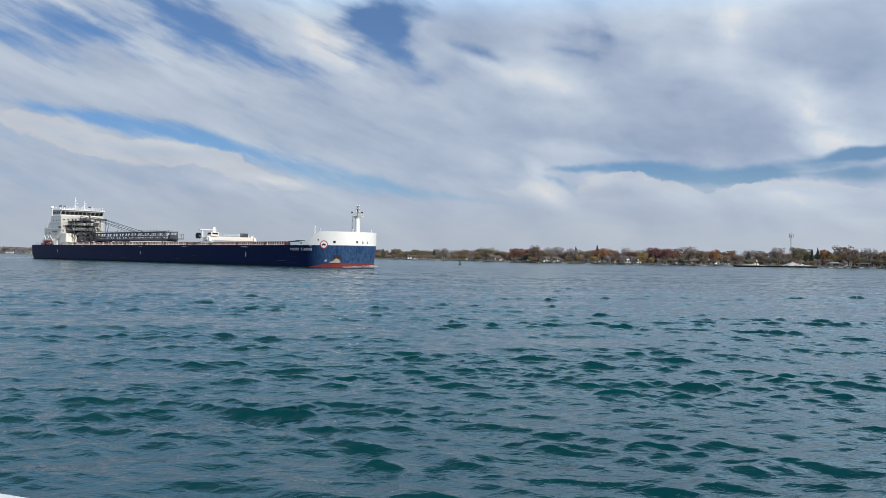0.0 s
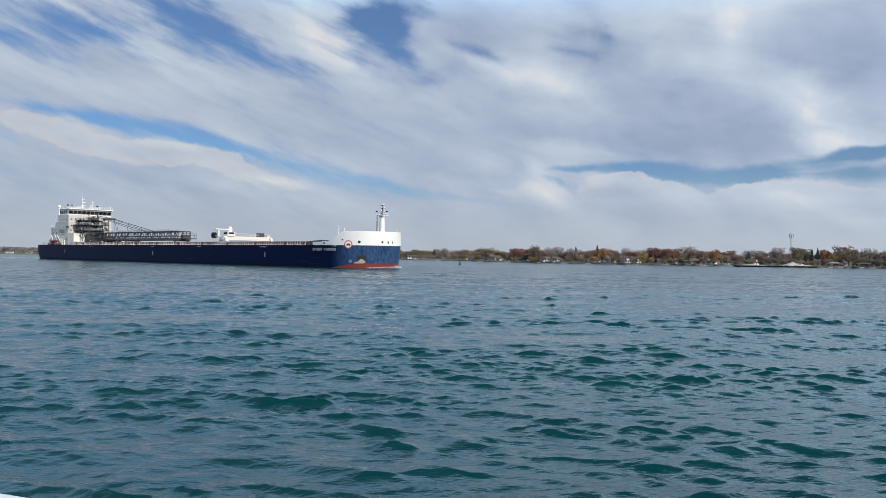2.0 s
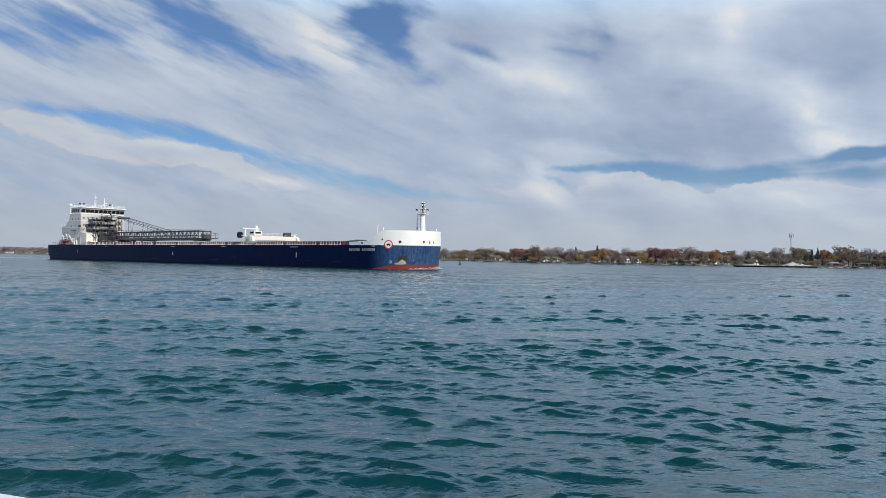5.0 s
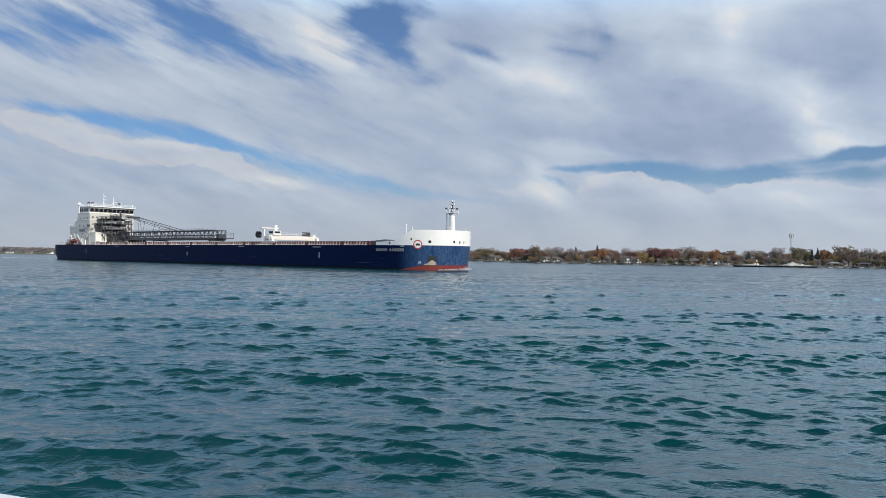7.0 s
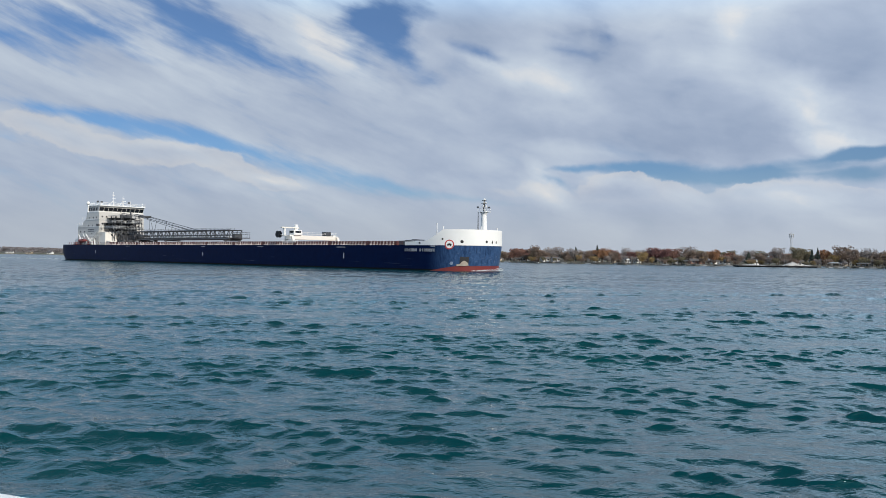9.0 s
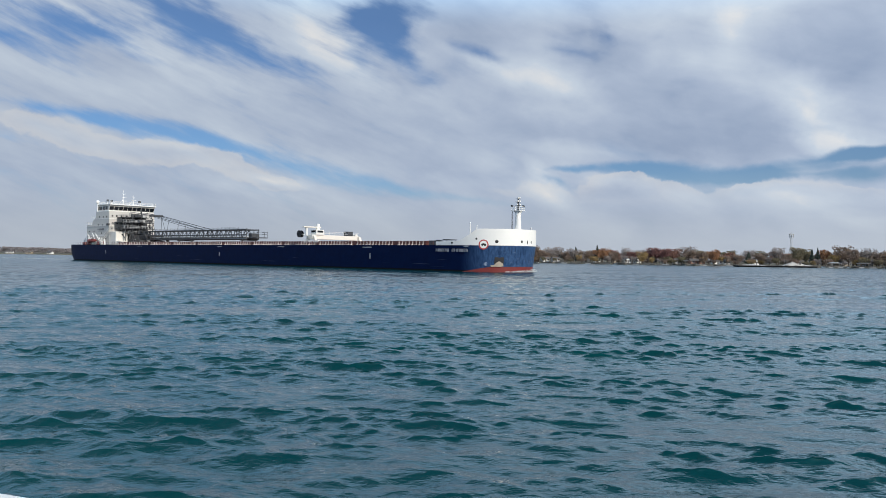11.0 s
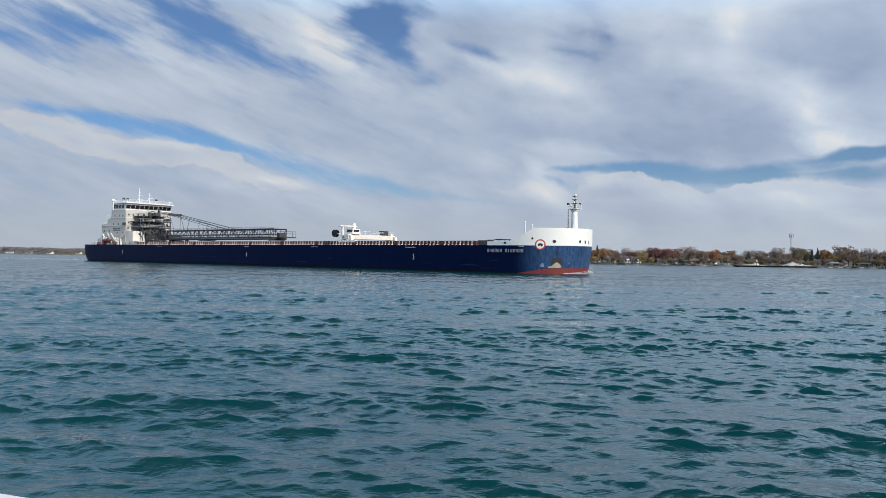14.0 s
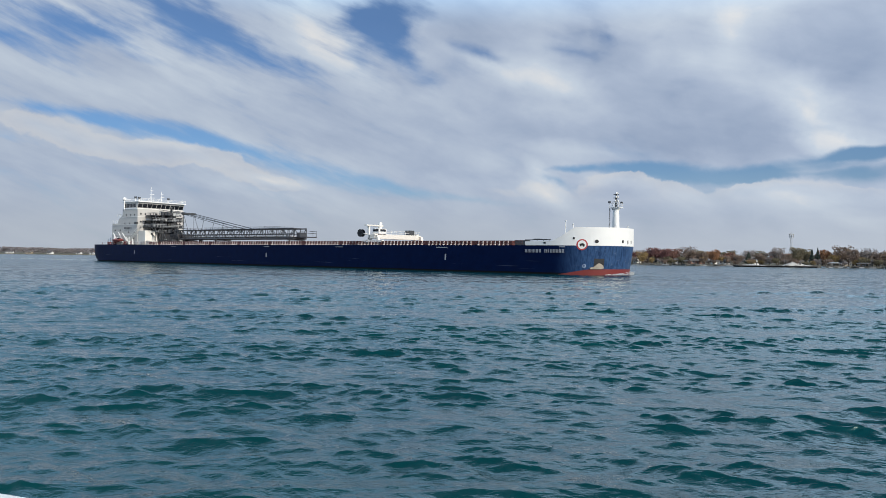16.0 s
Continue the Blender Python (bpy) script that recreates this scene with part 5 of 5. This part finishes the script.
for x, length, roofed in ((-48, 10, False), (-30, 12, True), (-18, 8, False), (2, 12, False), (22, 9, False), (34, 8, False), (52, 10, True), (70, 8, False), (84, 9, False), (97, 8, False), (112, 12, True), (128, 8, False), (140, 10, False), (146, 8, True), (151, 12, False), (164, 8, False), (216, 9, False), (221, 8, True), (226, 10, False), (231, 8, False), (236, 9, True), (242, 8, False), (247, 10, False), (254, 8, False)):
    dock(x, length, (int(x) * 13) % 16 - 8, roofed)
rng = random.Random(5)
for k, x in enumerate((-40, -24, -4, 14, 28, 45, 61, 78, 92, 106, 118, 134, 143, 156, 170, 213, 219, 224, 229, 234, 239, 245, 251)):
    boat(x + 1.6, shore_y(x) - rng.uniform(2, 7), rng.uniform(160, 200) if k % 3 else rng.uniform(60, 110), "white" if k % 3 == 0 else "grey")
for k in range(34):   # mooring piles standing off the bank
    x = -45 + k * 9.0 + rng.uniform(-3, 3)
    pile = thing("mooring_pile", "dark wooden mooring pile standing in the water", "pile", "mooring piles")
    pile.matrix_basis = pose(x, shore_y(x) - rng.uniform(3, 10), 0)
    part("shaft", bar(bmesh.new(), (0, 0, -1.5), (0.03, 0, rng.uniform(0.9, 1.9)), 0.17, 8, 0.14), M_WOOD, pile)
for k in range(24):   # stone revetment in stretches, its dark colour standing for dock shadows
    x = 60 + k * 8.2
    wall = thing("seawall", "grey concrete seawall along the bank, darkened for dock shade", "wall", "seawalls")
    wall.matrix_basis = pose(x, shore_y(x) - 0.4, 0, 0, 0, math.degrees(math.atan2(shore_y(x + 4) - shore_y(x - 4), 8)))
    part("panel", box(bmesh.new(), -3.9, 3.9, -0.25, 0.25, -0.8, 0.55 + 0.2 * (k % 3), 0.04), M_STONE, wall)
    part("cap", box(bmesh.new(), -4.0, 4.0, -0.35, 0.35, 0.55 + 0.2 * (k % 3), 0.68 + 0.2 * (k % 3), 0.03), M_STONE, wall)


def barge():
    ship2 = thing("barge", "long flat black barge with pale stone heaps, moored at the bank", "barge")
    ship2.matrix_basis = pose(181.5, 398.5, 0, 0, 0, -3.0)
    bm = bmesh.new()
    prism(bm, [(-21, 0.75), (-20, -0.6), (20, -0.6), (21, 0.75)], 1, -4.5, 4.5)
    part("barge_hull", bm, M_BOOT, ship2)
    part("barge_deck", box(bmesh.new(), -20.8, 20.8, -4.4, 4.4, 0.75, 0.9), M_STONE, ship2)
    for k in range(9):
        part("bollard", bar(bmesh.new(), (-19 + k * 4.7, -4.1, 0.9), (-19 + k * 4.7, -4.1, 1.25), 0.16, 8), M_BLACK, ship2)
    for cx, w, hgt in ((9.5, 5.6, 2.1), (-12.0, 8.0, 0.6), (15.5, 4.0, 0.7)):
        bm = bmesh.new()
        rings = []
        for i in range(7):
            f = i / 6
            rings.append([bm.verts.new((cx + w * (1 - f) * math.cos(a) * (1 + 0.12 * noise.noise(Vector((cx, i, a)))), 3.6 * (1 - f) * math.sin(a), 0.88 + hgt * (f + 0.30 * noise.noise(Vector((a * 2, f * 5, cx))) * (1 - f)))) for a in (6.2832 * j / 20 for j in range(20))])
        for a, b in zip(rings, rings[1:]):
            for j in range(20):
                bm.faces.new((a[j], a[(j + 1) % 20], b[(j + 1) % 20], b[j]))
        bmesh.ops.remove_doubles(bm, verts=bm.verts, dist=0.01)
        tagged(part("stone_heap", bm, M_HEAP, ship2, "heap of white crushed stone", smooth=True))
    part("spud_post", bar(bmesh.new(), (7.0, 3.5, -1), (7.0, 3.5, 4.2), 0.15, 8), M_STEEL, ship2)


M_HEAP = material("white_crushed_stone", (0.42, 0.41, 0.39), 0.95, grain=0.35, scale=2.0, bump=0.1)
barge()


def radio_tower(x, y, top):
    mast = thing("radio_tower", "slender pale lattice radio tower with antennas near the top", "tower")
    mast.matrix_basis = pose(x, y, land_z(x, y) - 0.2)
    legs = [Vector((math.cos(a), math.sin(a), 0)) for a in (0.5, 2.6, 4.7)]
    for v in legs:
        part("leg", bar(bmesh.new(), v * 1.1, v * 0.55 + Vector((0, 0, top)), 0.13, 6, 0.09), M_GALV, mast)
    n = int(top / 1.5)
    for k in range(n):
        for i in range(3):
            a, b = legs[i], legs[(i + 1) % 3]
            f, h = 1.1 - 0.55 * k / n, 1.1 - 0.55 * (k + 1) / n
            brace = bmesh.new()
            bar(brace, a * f + Vector((0, 0, k * 1.5)), b * h + Vector((0, 0, (k + 1) * 1.5)), 0.06, 4)
            part("brace", brace, M_GALV, mast)
    for z, r in ((top - 2.6, 1.5), (top - 0.9, 1.5)):
        bm = bmesh.new()
        for j in range(12):
            a, b = 6.2832 * j / 12, 6.2832 * (j + 1) / 12
            bar(bm, (r * math.cos(a), r * math.sin(a), z), (r * math.cos(b), r * math.sin(b), z), 0.09, 5)
        part("antenna_ring", bm, M_GALV, mast)
    for j in range(6):
        a = 6.2832 * j / 6 + 0.2
        part("antenna_panel", box(bmesh.new(), 1.5 * math.cos(a) - 0.18, 1.5 * math.cos(a) + 0.18, 1.5 * math.sin(a) - 0.14, 1.5 * math.sin(a) + 0.14, top - 3.2, top - 0.5, 0.03), M_GALV, mast)
    part("lightning_rod", bar(bmesh.new(), (0, 0, top - 0.5), (0, 0, top + 0.6), 0.05, 5), M_GALV, mast)


radio_tower(248.6, 520.0, 22.2)


def buoy():
    b = thing("channel_buoy", "small dark green channel buoy with a lattice top on the water", "buoy")
    b.matrix_basis = pose(7.35, 316.5, 0)
    part("float", bar(bmesh.new(), (0, 0, -0.4), (0, 0, 0.35), 0.75, 16, 0.6), M_BLACK, b, "dark float collar", smooth=True)
    for k in range(4):
        a = k * 1.5708 + 0.4
        part("strut", bar(bmesh.new(), (0.5 * math.cos(a), 0.5 * math.sin(a), 0.3), (0.16 * math.cos(a), 0.16 * math.sin(a), 1.45), 0.06, 5), M_GREEN, b)
    part("daymark", box(bmesh.new(), -0.28, 0.28, -0.28, 0.28, 0.75, 1.35, 0.04), M_GREEN, b)
    part("lantern", bar(bmesh.new(), (0, 0, 1.4), (0, 0, 1.8), 0.12, 8), M_GREEN, b)


M_GREEN = material("dark_green_paint", (0.02, 0.07, 0.04), 0.6)
buoy()

# ---- the quay underfoot, with a white railing at its edge ----
M_CONCRETE = material("worn_quay_concrete", (0.30, 0.29, 0.27), 0.9, grain=0.2, scale=1.0, bump=0.02)
bm = bmesh.new()
box(bm, -30, 30, -40, 3.3, -3.0, 2.1, 0.05)
tagged(part("quay", bm, M_CONCRETE), "worn grey concrete quay at the river's edge", "quay", kind="structure")
rail = thing("railing", "white painted quay railing with a rounded cap rail", "railing")
rail.matrix_basis = pose(-1.19, 1.98, 2.1, 0, 0, -19.0)
bm = bmesh.new()
box(bm, -3.3, 0.36, -0.16, 0.02, 0.95, 1.05, 0.02)
part("cap_rail", bm, M_WHITE, rail, smooth=True)
for k in range(3):
    part("post", bar(bmesh.new(), (0.1 - k * 1.6, -0.08, -0.05), (0.1 - k * 1.6, -0.08, 0.99), 0.035, 10), M_WHITE, rail)


def ship_pose(t):
    """The ship steams to the right and nearer, turning slowly to port."""
    a, mid = 0.7056 - radians(0.1595) * t, 0.7056 - radians(0.1595) * t / 2
    run = 5.2723 * t
    return pose(-23.479 + run * math.cos(mid), 217.749 - run * math.sin(mid), 0, 0, 0, -math.degrees(a))


def motions():
    walk(ship, [(t / 2, ship_pose(t / 2)) for t in range(33)])
    walk(water, [(t, pose(0.1 * t, 0.68 * t, 0)) for t in range(17)])


motions()
